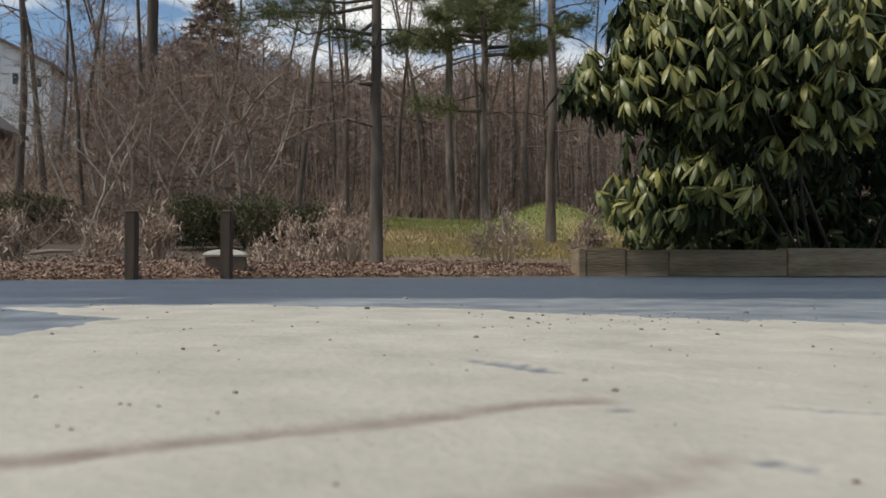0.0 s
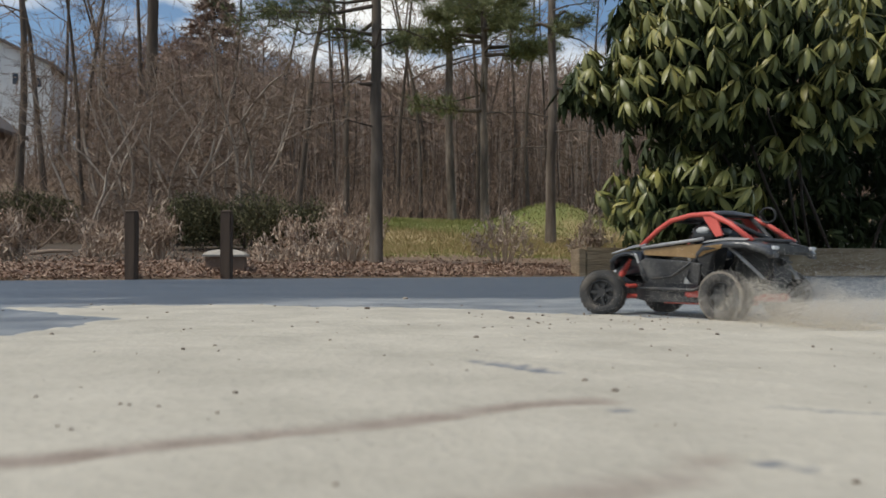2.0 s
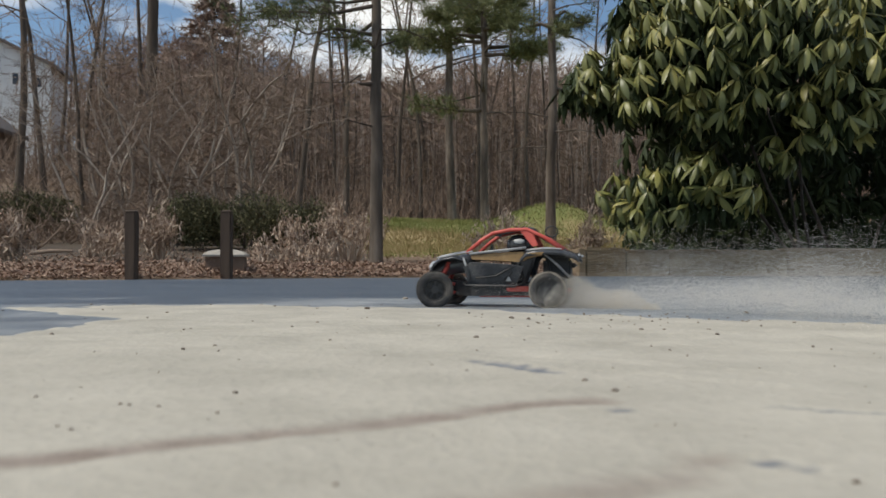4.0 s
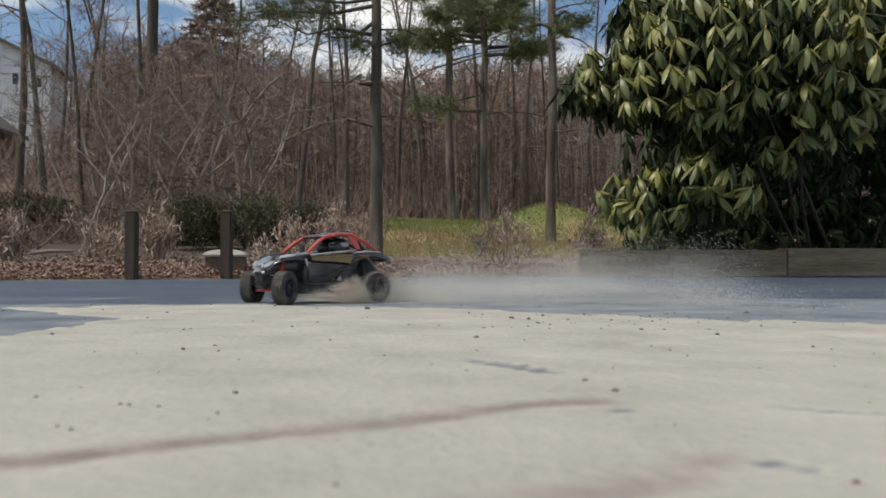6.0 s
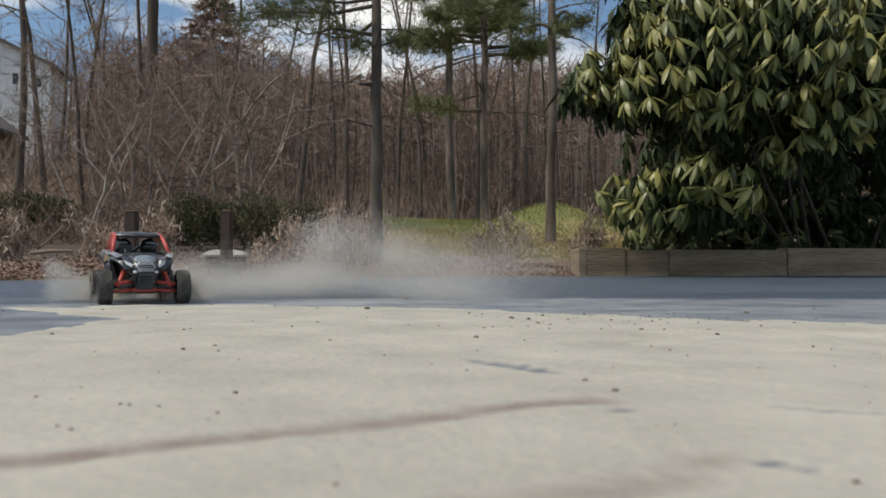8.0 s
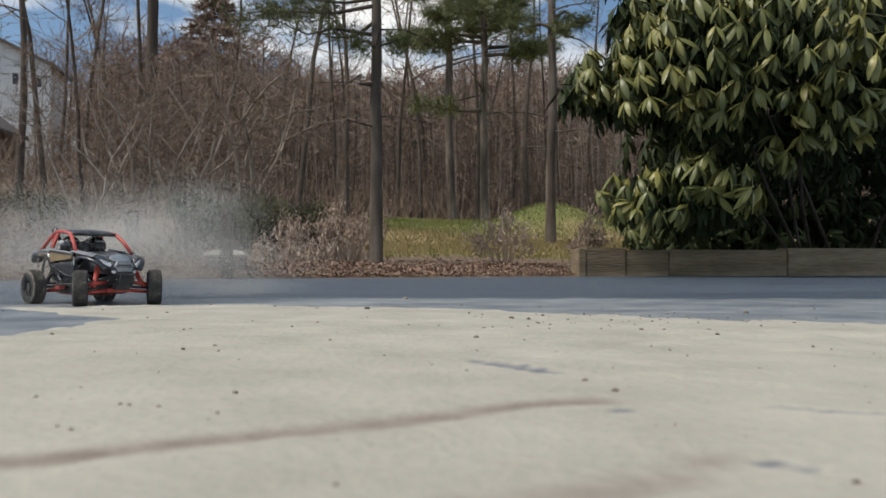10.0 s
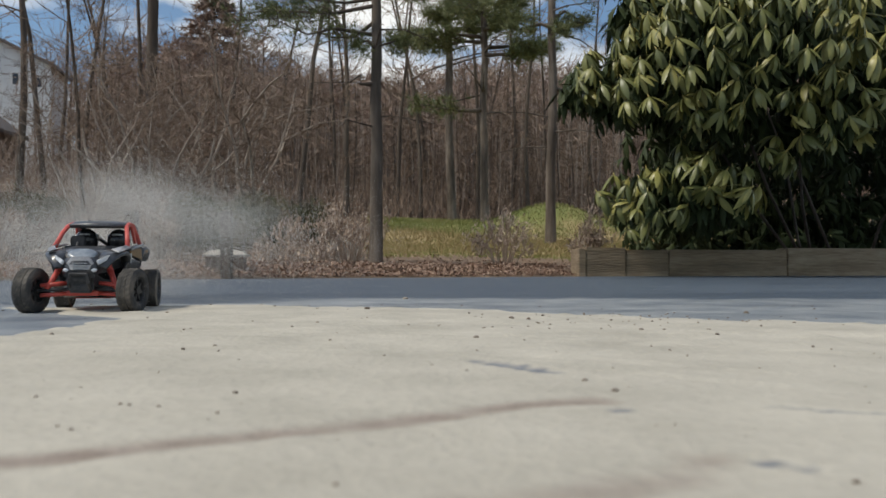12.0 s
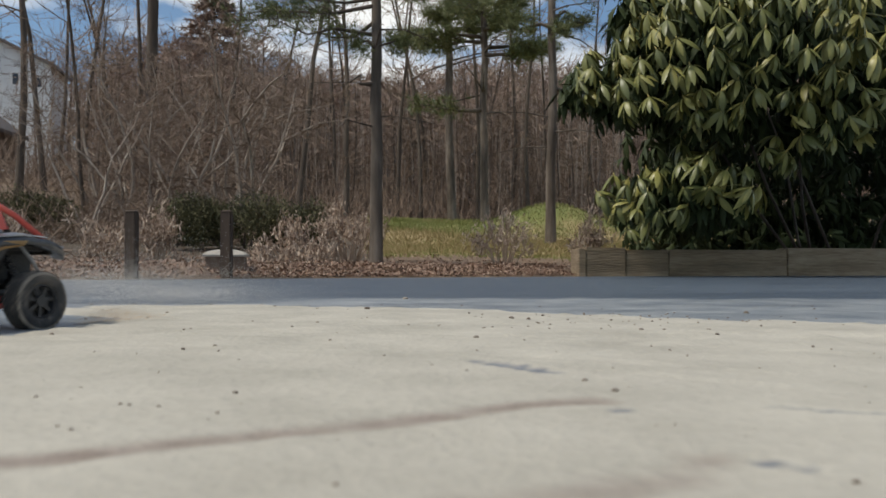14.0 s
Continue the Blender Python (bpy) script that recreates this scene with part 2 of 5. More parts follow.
def lathe(bm, profile, n=32, axis="Y"):
    """Spin (radius, offset) pairs about the y axis."""
    rings = []
    for k in range(n):
        a = 2 * math.pi * k / n
        rings.append([bm.verts.new((r * math.cos(a), o, r * math.sin(a))) for r, o in profile])
    for k in range(n):
        a, b = rings[k], rings[(k + 1) % n]
        for i in range(len(profile) - 1):
            bm.faces.new((a[i], a[i + 1], b[i + 1], b[i]))


class Soup:
    """Gathers plain geometry for one large mesh."""
    def __init__(self):
        self.v, self.f = [], []

    def tube(self, pts, radii, sides=5):
        base = len(self.v)
        side = None
        for i, p in enumerate(pts):
            d = (pts[min(i + 1, len(pts) - 1)] - pts[max(i - 1, 0)]).normalized()
            side = d.orthogonal().normalized() if side is None else (side - d * side.dot(d)).normalized()
            up = d.cross(side)
            for k in range(sides):
                a = 2 * math.pi * k / sides
                self.v.append(p + (side * math.cos(a) + up * math.sin(a)) * radii[i])
        for i in range(len(pts) - 1):
            for k in range(sides):
                a, b = base + i * sides + k, base + i * sides + (k + 1) % sides
                self.f.append((a, b, b + sides, a + sides))

    def blade(self, p, d, w, side):
        base = len(self.v)
        self.v += [p - side * w, p + side * w, p + d]
        self.f.append((base, base + 1, base + 2))

    def leaf(self, p, d, side, w, fold=0.3):
        """A leaf of four faces, folded on its midrib."""
        n = d.cross(side).normalized()
        base = len(self.v)
        L = d.length
        droop = n * (-0.10 * L)
        self.v += [p, p + d * 0.45, p + d + droop, p + d * 0.3 + side * w + n * fold * w, p + d * 0.7 + side * w * 0.85 + n * fold * w + droop * 0.4,
                   p + d * 0.3 - side * w + n * fold * w, p + d * 0.7 - side * w * 0.85 + n * fold * w + droop * 0.4]
        b = base
        self.f += [(b, b + 3, b + 1), (b + 1, b + 3, b + 4), (b + 1, b + 4, b + 2), (b, b + 1, b + 5), (b + 1, b + 6, b + 5), (b + 1, b + 2, b + 6)]

    def mesh(self, name, material, smooth=False):
        return mesh_from(name, self.v, self.f, material, smooth)


def rv(rng, s=1.0):
    return Vector((rng.gauss(0, s), rng.gauss(0, s), rng.gauss(0, s)))


def lerp_table(table, x):
    for (x0, y0), (x1, y1) in zip(table, table[1:]):
        if x <= x1:
            return y0 + (y1 - y0) * max(0.0, (x - x0)) / (x1 - x0)
    return table[-1][1]


def step(a, b, x):
    t = min(1.0, max(0.0, (x - a) / (b - a)))
    return t * t * (3 - 2 * t)


# ---- the lie of the land: x to the right, y away from the camera ----
EDGE = [(-60, -20.0), (-2.25, 4.16), (1.0, 6.1), (4.2, 6.9), (60, 20.0)]
RISE = [(0, 0.0), (0.12, 0.015), (0.4, 0.05), (1, 0.085), (3, 0.17), (8, 0.55), (16, 1.32), (22, 1.40), (40, 2.7), (65, 7.0), (120, 17.0), (300, 24.0), (4000, 24.0)]


def edge_at(x):
    return lerp_table(EDGE, x)


def drive(x, y):
    """The driveway's gentle fall."""
    near = 1 - step(1.8, 3.2, y)
    return near * (-0.0035 - 0.003 * max(-0.7, min(0.7, x)) + 0.004 * (1 - step(0.2, 0.8, y))) - 0.0045 * step(1.2, 1.65, y) * near + 0.002 * noise.noise((x * 1.3, y * 1.3, 3.1)) * near


def land(x, y):
    if y <= edge_at(x):
        return drive(x, y)
    s = y - edge_at(x) if x > -2.25 else min(y - edge_at(x), max(y - 4.16, (y - edge_at(x)) * 0.15))
    z = lerp_table(RISE, s)
    z += 0.62 * math.exp(-((x - 2.55) / 1.25) ** 2 - ((y - 19.0) / 1.6) ** 2)
    z += step(0.3, 3, s) * 0.10 * noise.noise((x * 0.35, y * 0.35, 7.7)) + step(20, 60, s) * 1.6 * noise.noise((x * 0.03, y * 0.03, 2.2))
    z += step(6, 25, s) * step(-3, -14, x) * 1.6
    z += step(0.05, 0.3, s) * 0.02 * noise.noise((x * 5, y * 5, 1.0))
    return z


def spot(px, y):
    """Across-place of a bearing (in the picture's columns) at distance y."""
    return (px - 784) / LENS * y


def grid_mesh(name, xs, ys, height, material, attrs=()):
    verts, faces = [], []
    w = len(xs)
    for y in ys:
        for x in xs:
            verts.append((x, y, height(x, y)))
    for j in range(len(ys) - 1):
        for i in range(w - 1):
            a = j * w + i
            faces.append((a, a + 1, a + w + 1, a + w))
    me = mesh_from(name, verts, faces, material, True)
    for attr, fn in attrs:
        layer = me.attributes.new(attr, "FLOAT", "POINT")
        layer.data.foreach_set("value", [fn(v[0], v[1]) for v in verts])
    return me


def spread(a, b, n, power=1.0):
    return [a + (b - a) * (i / (n - 1)) ** power for i in range(n)]


# ---- ground ----
def grass_share(x, y):
    s = y - edge_at(x)
    v = step(2.2, 3.6, s) * (1 - step(15.5, 18.0, s))
    u = x / max(1.0, y)
    v *= step(-0.10, -0.075, u)
    return v


def straw_share(x, y):
    s = y - edge_at(x)
    return grass_share(x, y) * (1 - step(7.5, 12.5, s)) * 0.95 + 0.35 * grass_share(x, y) * step(0.1, 0.5, noise.noise((x * 0.8, y * 0.5, 6.0)))


def humus_share(x, y):
    """The damp dark earth of the planting bed."""
    s = y - edge_at(x)
    return step(0.3, 0.6, s) * (1 - step(5.5, 9.0, s)) * (1 - step(-0.12, -0.08, x / max(1.0, y)))


xs = sorted(set([-3000, -800, -300, -160] + spread(-100, -14, 22) + spread(-13.5, 13.5, 82) + spread(14, 100, 22) + [160, 300, 800, 3000]))
ys = sorted(set([-3000, -300, -40, -10] + spread(-5, 3.6, 10) + spread(3.8, 12, 84) + spread(12.3, 30, 60) + spread(31, 130, 50) + [180, 300, 700, 3000]))
ground = tagged(new("ground", grid_mesh("ground", xs, ys, lambda x, y: land(x, y) - 0.012 * (1 - step(-0.1, 0.02, y - edge_at(x))), M_SOIL, [("grass", grass_share), ("humus", humus_share), ("straw", straw_share)])), kind="structure")
tagged(ground, "leaf-strewn soil and mown lawn rising to a wooded slope", "ground")


def sand_depth(x, y):
    """1 inside the sand, falling to 0 over its rim."""
    far = lerp_table([(-1.2, 1.62), (-0.62, 1.62), (-0.15, 1.53), (0.12, 1.32), (0.28, 1.16), (0.55, 1.04), (1.6, 0.86)], x)
    far += 0.05 * noise.noise((x * 6, 0.3, 4.4)) + 0.02 * noise.noise((x * 23, 0.3, 9.4))
    v = 1 - step(far - 0.05, far + 0.03, y)
    # a bare tongue of asphalt reaching in on one side
    limit = -0.455 - max(0.0, y - 1.11) * 1.05 - 0.55 * max(0.0, 0.82 - y) + 0.025 * noise.noise((0.3, y * 14, 0.4)) + 0.02 * noise.noise((x * 30, y * 30, 1.4))
    if y < 1.42:
        v *= step(limit - 0.02, limit + 0.03, x)
    out = math.hypot((x - 0.3) / 1.9, (y - 0.2) / 1.75) + 0.14 * noise.noise((x * 1.3, y * 1.3, 6.6)) + 0.04 * noise.noise((x * 5, y * 5, 2.6))
    v *= 1 - step(0.84, 1.0, out)
    # thin bare slivers beyond it
    for y0, w0, x0 in ((1.44, 0.028, -0.58), (1.56, 0.02, -0.66)):
        v *= 1 - 0.95 * math.exp(-((y - y0 - 0.03 * noise.noise((x * 6, y0, 0))) / w0) ** 2) * step(x0, x0 - 0.08, x)
    return v


RUTS = [([(-0.32, 0.195), (-0.140, 0.259), (-0.079, 0.299), (-0.019, 0.333), (0.038, 0.378), (0.074, 0.384)], 0.0150, 0.0012, "bare"),
        ([(0.005, 0.214), (0.04, 0.226), (0.068, 0.243), (0.085, 0.262)], 0.017, 0.0008, "faint"),
        ([(0.023, 0.572), (0.046, 0.531), (0.067, 0.494)], 0.008, 0.0025, "swept"),
        ([(0.099, 0.266), (0.115, 0.251)], 0.0045, 0.002, "swept"),
        ([(0.152, 0.365), (0.171, 0.353), (0.199, 0.346)], 0.005, 0.002, "swept"),
        ([(0.072, 0.355), (0.081, 0.350)], 0.004, 0.0015, "swept"),
        ([(-0.07, 1.2), (0.2, 1.0), (0.42, 0.78), (0.62, 0.6)], 0.014, 0.0018, ""),
        ([(-0.5, 0.78), (0.0, 0.82), (0.32, 0.62), (0.5, 0.45)], 0.012, 0.0018, ""),
        ([(-0.55, 0.98), (-0.2, 1.12), (0.25, 0.86), (0.48, 0.62)], 0.013, 0.0018, ""),
        ([(0.10, 0.50), (0.2, 0.42), (0.27, 0.33)], 0.007, 0.0015, ""),
        ([(-0.45, 0.62), (-0.2, 0.66), (0.06, 0.60), (0.2, 0.5)], 0.009, 0.0014, "")]


def rut(x, y, which=None):
    cut = 0.0
    x, y = x / 1.022, y / 1.022
    y += 0.004 * noise.noise((x * 17, 0.4, 3.0)) + 0.002 * noise.noise((x * 60, 0.4, 5.0))
    for pts, w, deep, kind_ in RUTS:
        if which is not None and kind_ != which:
            continue
        best = 9.0
        for (x0, y0), (x1, y1) in zip(pts, pts[1:]):
            dx, dy = x1 - x0, y1 - y0
            t = max(0.0, min(1.0, ((x - x0) * dx + (y - y0) * dy) / (dx * dx + dy * dy)))
            best = min(best, math.hypot(x - x0 - t * dx, y - y0 - t * dy))
        if best < 3.2 * w:
            k = best / w
            if which is None:
                cut += deep * (-math.exp(-k * k) + 0.45 * math.exp(-(k - 1.7) ** 2 * 2.2))
            else:
                cut = max(cut, math.exp(-k * k * 1.3) * (0.8 + 0.4 * noise.noise((x * 38, y * 38, 2.0))))
    return cut


def sand_height(x, y):
    v = sand_depth(x, y)
    n = 0.0016 * noise.noise((x * 7, y * 7, 0)) + 0.0009 * noise.noise((x * 26, y * 26, 5)) + 0.00015 * noise.noise((x * 110, y * 110, 8))
    n += 0.0038 * step(0.45, 0.8, y) * (1 - abs(noise.noise((x * 11, y * 19, 21)))) ** 3 - 0.0012 * step(0.45, 0.8, y)
    n += 0.0012 * max(0, noise.noise((x * 17, y * 14, 12))) ** 2
    return drive(x, y) - 0.004 + v * max(0.0048, 0.0060 - 0.0015 * step(0.7, 0.95, y) + n + rut(x, y))


sx = spread(-2.2, -1.52, 12) + spread(-1.5, 1.5, 330) + spread(1.55, 2.6, 18)
sy = spread(-1.9, 0.08, 30) + [0.10 * (1.8 / 0.10) ** (i / 389) for i in range(390)]
tagged(new("sand", grid_mesh("sand", sx, sy, sand_height, M_SAND, [("bare", lambda x, y: max(rut(x, y, "bare"), 0.7 * rut(x, y, "faint"))), ("swept", lambda x, y: rut(x, y, "swept"))])),
       "pale fine sand spread over the driveway with wheel ruts", "sand", kind="structure")


def dusted(x, y):
    far = lerp_table([(-1.2, 1.62), (-0.62, 1.62), (-0.15, 1.53), (0.12, 1.32), (0.28, 1.16), (0.55, 1.04), (1.6, 0.86)], x)
    reach = lerp_table([(-0.4, 0.06), (0.0, 0.25), (0.3, 0.5), (1.0, 0.6)], x)
    v = (1 - step(far, far + reach, y)) * 0.62 + 0.15 * (1 - step(far, far + 1.8, y))
    v = max(v, 0.9 * (1 - step(1.93, 2.03, y + 0.03 * noise.noise((x * 3, 0.2, 5.5)))) * step(-0.62, -0.3, x) * (0.8 + 0.3 * noise.noise((x * 5, y * 9, 2.5))))
    v = max(v, 0.5 * math.exp(-((y - 3.0 + 0.35 * x) / 0.25) ** 2) * step(-0.35, -0.9, x))
    out = math.hypot((x - 0.3) / 1.9, (y - 0.2) / 1.75) + 0.3 * noise.noise((x * 0.9, y * 0.9, 1.6))
    v *= 1 - 0.85 * step(0.9, 1.5, out)
    return v * (1 - 0.38 * step(-0.4, -0.55 - 0.55 * max(0.0, 0.82 - y), x) * (1 - step(1.35, 1.5, y))) + 0.6 * step(-0.6, -0.75, x) * (1 - step(-1.1, -1.6, x)) * math.exp(-((y - 1.9) / 0.06) ** 2)


ax = sorted(set([-60, -30, -12, -6] + spread(-4, 5, 60) + [7, 12, 30, 60]))
ay = spread(0, 1, 90)
av, af = [], []
for j, t in enumerate(ay):
    for x in ax:
        y = -30 + 30 * (t / 0.1) if t < 0.1 else (t - 0.1) / 0.9 * edge_at(x) if edge_at(x) > 0 else -30 + 30 * 0.999 + t * 0.01
        y = min(y, edge_at(x) + 0.012 * noise.noise((x * 7, 0, 0)))
        av.append((x, y, drive(x, y)))
w = len(ax)
af = [(j * w + i, j * w + i + 1, (j + 1) * w + i + 1, (j + 1) * w + i) for j in range(len(ay) - 1) for i in range(w - 1)]
ame = mesh_from("driveway", av, af, M_ASPHALT, True)
lay = ame.attributes.new("dusted", "FLOAT", "POINT")
lay.data.foreach_set("value", [dusted(v[0], v[1]) for v in av])
tagged(new("driveway", ame), "dark grey asphalt driveway dusted with sand", "driveway", kind="structure")


# ---- toy buggy ----
WB, TRACK, WHEEL = 0.210, 0.1456, 0.0343
BODY = (1.035, 1.04, 0.995)       # the body against the wheels


def wheel_part(car, x, y):
    hub = bmesh.new()
    lathe(hub, [(0.0, -0.010), (0.007, -0.010), (0.007, 0.010), (0.0, 0.010)], 12)
    wheel = part("wheel", hub, M_RIM, car, "black spoked wheel with a dusty tyre")
    t = bmesh.new()
    lathe(t, [(0.019, -0.0108), (0.022, -0.0130), (0.028, -0.0132), (0.0315, -0.0112), (0.0325, -0.0075), (0.0325, 0.0075), (0.0315, 0.0112), (0.028, 0.0132), (0.022, 0.0130), (0.019, 0.0108), (0.019, -0.0108)], 40)
    bmesh.ops.recalc_face_normals(t, faces=t.faces)
    tyre = part("tyre", t, M_TYRE, wheel, "black rubber tyre caked with sand", True)
    k = bmesh.new()
    for i in range(26):
        a = 2 * math.pi * i / 26
        for side in (-1, 0, 1):
            aa = a + (0.12 if side == 0 else 0)
            m = Matrix.Rotation(aa, 4, "Y")
            made = box(k, (0.0050 if side else 0.0058, 0.0068, 0.0009))
            bmesh.ops.transform(k, matrix=m @ Matrix.Translation((0, side * 0.0076, 0.0330 - 0.0006 * abs(side))), verts=made)
    part("tread", k, M_TREAD, tyre, "sandy knobbly tread")
    r = bmesh.new()
    lathe(r, [(0.0195, -0.0100), (0.0175, -0.0106), (0.0165, -0.008), (0.0165, 0.008), (0.0175, 0.0106), (0.0195, 0.0100)], 32)
    for i in range(7):
        a = 2 * math.pi * i / 7
        for s in (-1, 1):
            made = box(r, (0.0045, 0.003, 0.012), bevel=0.0006)
            bmesh.ops.transform(r, matrix=Matrix.Rotation(a, 4, "Y") @ Matrix.Translation((0, s * 0.0065, 0.0112)), verts=made)
    lathe(r, [(0.0, -0.0098), (0.006, -0.0090), (0.006, 0.0090), (0.0, 0.0098)], 16)
    lathe(r, [(0.0, -0.003), (0.0168, -0.003), (0.0168, 0.003), (0.0, 0.003)], 24)
    bmesh.ops.recalc_face_normals(r, faces=r.faces)
    part("rim", r, M_RIM, wheel, "matt black spoked rim")
    if x < 0:
        c = bmesh.new()
        for s in (-1, 1):
            lathe(c, [(0.0292, s * 0.0129), (0.0300, s * 0.0130), (0.0318, s * 0.0117), (0.0322, s * 0.0095)], 40)
        bmesh.ops.recalc_face_normals(c, faces=c.faces)
        part("sand_crust", c, M_CRUST, tyre, "tan sand caked on the tyre shoulder", True)
    for ob in (tyre, *[c for c in wheel.children if c != tyre]):
        ob.matrix_basis = Matrix.Diagonal((WHEEL / 0.033, 1.0, WHEEL / 0.033, 1))
    wheel.matrix_basis = pose(x, y, WHEEL)
    return wheel


def mirror_y(pts):
    return [(x, -y, z) for x, y, z in pts]


def plate(bm, outline, depth, bevel=0.0):
    """A panel: an outline in space thickened by the vector depth."""
    d = Vector(depth)
    a = [bm.verts.new(Vector(p)) for p in outline]
    b = [bm.verts.new(Vector(p) + d) for p in outline]
    n = len(a)
    fs = [bm.faces.new(a), bm.faces.new(b[::-1])]
    for i in range(n):
        fs.append(bm.faces.new((a[i], b[i], b[(i + 1) % n], a[(i + 1) % n])))
    bmesh.ops.recalc_face_normals(bm, faces=bm.faces)
    if bevel:
        bmesh.ops.bevel(bm, geom=list({e for f in fs for e in f.edges}), offset=bevel, segments=1, affect="EDGES")


def ring(x, half, low, high, crown=0.004):
    """A cross-section of the body, rounded over the top."""
    return [(x, -half, low), (x, half, low), (x, half * 1.02, (low + high) / 2), (x, half * 0.92, high - crown), (x, half * 0.55, high), (x, -half * 0.55, high), (x, -half * 0.92, high - crown), (x, -half * 1.02, (low + high) / 2)]


def helmet_figure(car, x, y):
    """A plain seated doll: torso and helmet as one simple shape."""
    f = bmesh.new()
    bmesh.ops.create_uvsphere(f, u_segments=16, v_segments=10, radius=0.0192, matrix=Matrix.Translation((x, y, 0.118)) @ Matrix.Diagonal((1.15, 0.95, 1.05, 1)))
    bmesh.ops.create_uvsphere(f, u_segments=12, v_segments=8, radius=0.012, matrix=Matrix.Translation((x + 0.008, y, 0.112)) @ Matrix.Diagonal((1.0, 0.85, 0.7, 1)))
    loft(f, [[(x + dx * s, y + dy * s, z) for dx, dy in ((-0.011, -0.019), (0.011, -0.019), (0.011, 0.019), (-0.011, 0.019))] for z, s in ((0.062, 0.8), (0.085, 1.0), (0.103, 0.85))])
    fig = part("doll", f, M_HELM, car, "plain black helmeted toy figure", True)
    w = bmesh.new()
    for s in (-1, 1):
        made = bmesh.ops.create_uvsphere(w, u_segments=10, v_segments=6, radius=0.0075, matrix=Matrix.Translation((x - 0.003, y + s * 0.0145, 0.1240)) @ Matrix.Diagonal((1.4, 0.6, 0.75, 1)))
    bmesh.ops.create_uvsphere(w, u_segments=10, v_segments=6, radius=0.008, matrix=Matrix.Translation((x + 0.0145, y, 0.127)) @ Matrix.Diagonal((0.7, 1.2, 0.4, 1)))
    part("helmet_trim", w, M_HELMW, fig, "white patches on the helmet", True)


def toy_buggy():
    car = thing("toy_buggy", "black radio-controlled off-road buggy with red cage, dusty", "toy car")
    # floor pan and skid
    b = bmesh.new()
    loft(b, [[(x, -hw, lo), (x, hw, lo), (x, hw, hi), (x, -hw, hi)] for x, hw, lo, hi in ((-0.13, 0.022, 0.040, 0.052), (-0.085, 0.034, 0.024, 0.046), (0.04, 0.040, 0.022, 0.046), (0.085, 0.026, 0.026, 0.052), (0.118, 0.018, 0.046, 0.064))])
    part("skid_plate", b, M_BLACK, car, "black plastic floor pan")
    b = bmesh.new()
    box(b, (0.12, 0.058, 0.016), (-0.03, 0, 0.028), 0.003)
    box(b, (0.05, 0.05, 0.010), (0.078, 0, 0.031), 0.003)
    box(b, (0.07, 0.05, 0.010), (-0.10, 0, 0.033), 0.003)
    part("chassis_rail", b, M_RED, car, "red lower chassis")
    # hood and nose
    b = bmesh.new()
    loft(b, [ring(0.124, 0.017, 0.060, 0.078), ring(0.116, 0.024, 0.060, 0.086), ring(0.095, 0.029, 0.062, 0.094), ring(0.065, 0.035, 0.066, 0.101), ring(0.040, 0.046, 0.072, 0.105)])
    hood = part("hood", b, M_GLOSS, car, "glossy black sculpted nose", True)
    b = bmesh.new()
    loft(b, [[(0.1245 + dx, -0.013 + dy, 0.066), (0.1245 + dx, 0.013 - dy, 0.066), (0.1215 + dx, 0.019 - dy, 0.076), (0.1175 + dx, 0.012 - dy, 0.0865), (0.1175 + dx, -0.012 + dy, 0.0865), (0.1215 + dx, -0.019 + dy, 0.076)] for dx, dy in ((0, 0), (0.002, 0.002))])
    for k in range(4):
        box(b, (0.003, 0.022 - 0.003 * abs(k - 1.5), 0.0012), (0.1262 - 0.0012 * k, 0, 0.068 + 0.004 * k))
    part("grille", b, M_GREY, hood, "grey mesh grille")
    b = bmesh.new()
    box(b, (0.012, 0.036, 0.030), (0.116, 0, 0.046), 0.004)
    box(b, (0.010, 0.046, 0.008), (0.119, 0, 0.058), 0.003)
    box(b, (0.006, 0.022, 0.006), (0.123, 0, 0.050), 0.002)
    for s in (-1, 1):
        tube(b, [(0.112, s * 0.014, 0.034), (0.132, s * 0.013, 0.046), (0.134, s * 0.011, 0.060)], 0.002)
    tube(b, [(0.134, -0.012, 0.060), (0.134, 0.012, 0.060)], 0.002)
    part("front_bumper", b, M_BLACK, car)
    # oval nose panel in a dark surround
    n_, u_ = Vector((0.62, 0, 0.785)), Vector((-0.785, 0, 0.62))
    for nm, a0, b0, lift, mm, lab in (("nose_surround", 0.0245, 0.0175, 0.0, M_BLACK, ""), ("nose_panel", 0.0205, 0.0142, 0.0022, M_BLUEGREY, "blue-grey oval nose panel")):
        b = bmesh.new()
        c_ = Vector((0.1075, 0, 0.0885)) + n_ * lift
        loft(b, [[c_ + n_ * h_ + Vector((0, 1, 0)) * (a0 * k_ * math.cos(q_)) * (1 + 0.14 * math.sin(q_)) + u_ * (b0 * k_ * math.sin(q_)) for q_ in [2 * math.pi * i / 20 for i in range(20)]] for h_, k_ in ((-0.006, 1.0), (0.0, 1.0), (0.0014, 0.93), (0.0019, 0.6))])
        part(nm, b, mm, hood, lab, True)
    for s in (-1, 1):
        b = bmesh.new()
        bmesh.ops.create_uvsphere(b, u_segments=12, v_segments=8, radius=0.0042, matrix=Matrix.Translation((0.1215, s * 0.0185, 0.0655)) @ Matrix.Diagonal((0.8, 1.2, 0.8, 1)))
        part("fog_lamp", b, M_LIGHT, hood, "small pale fog lamp", True)
        b = bmesh.new()
        box(b, (0.010, 0.016, 0.005), (0.096, s * 0.049, 0.0385), 0.0012, Matrix.Rotation(s * 0.2, 4, "X"))
        part("steering_link", b, M_WHITE, car, "white steering link")
        b = bmesh.new()
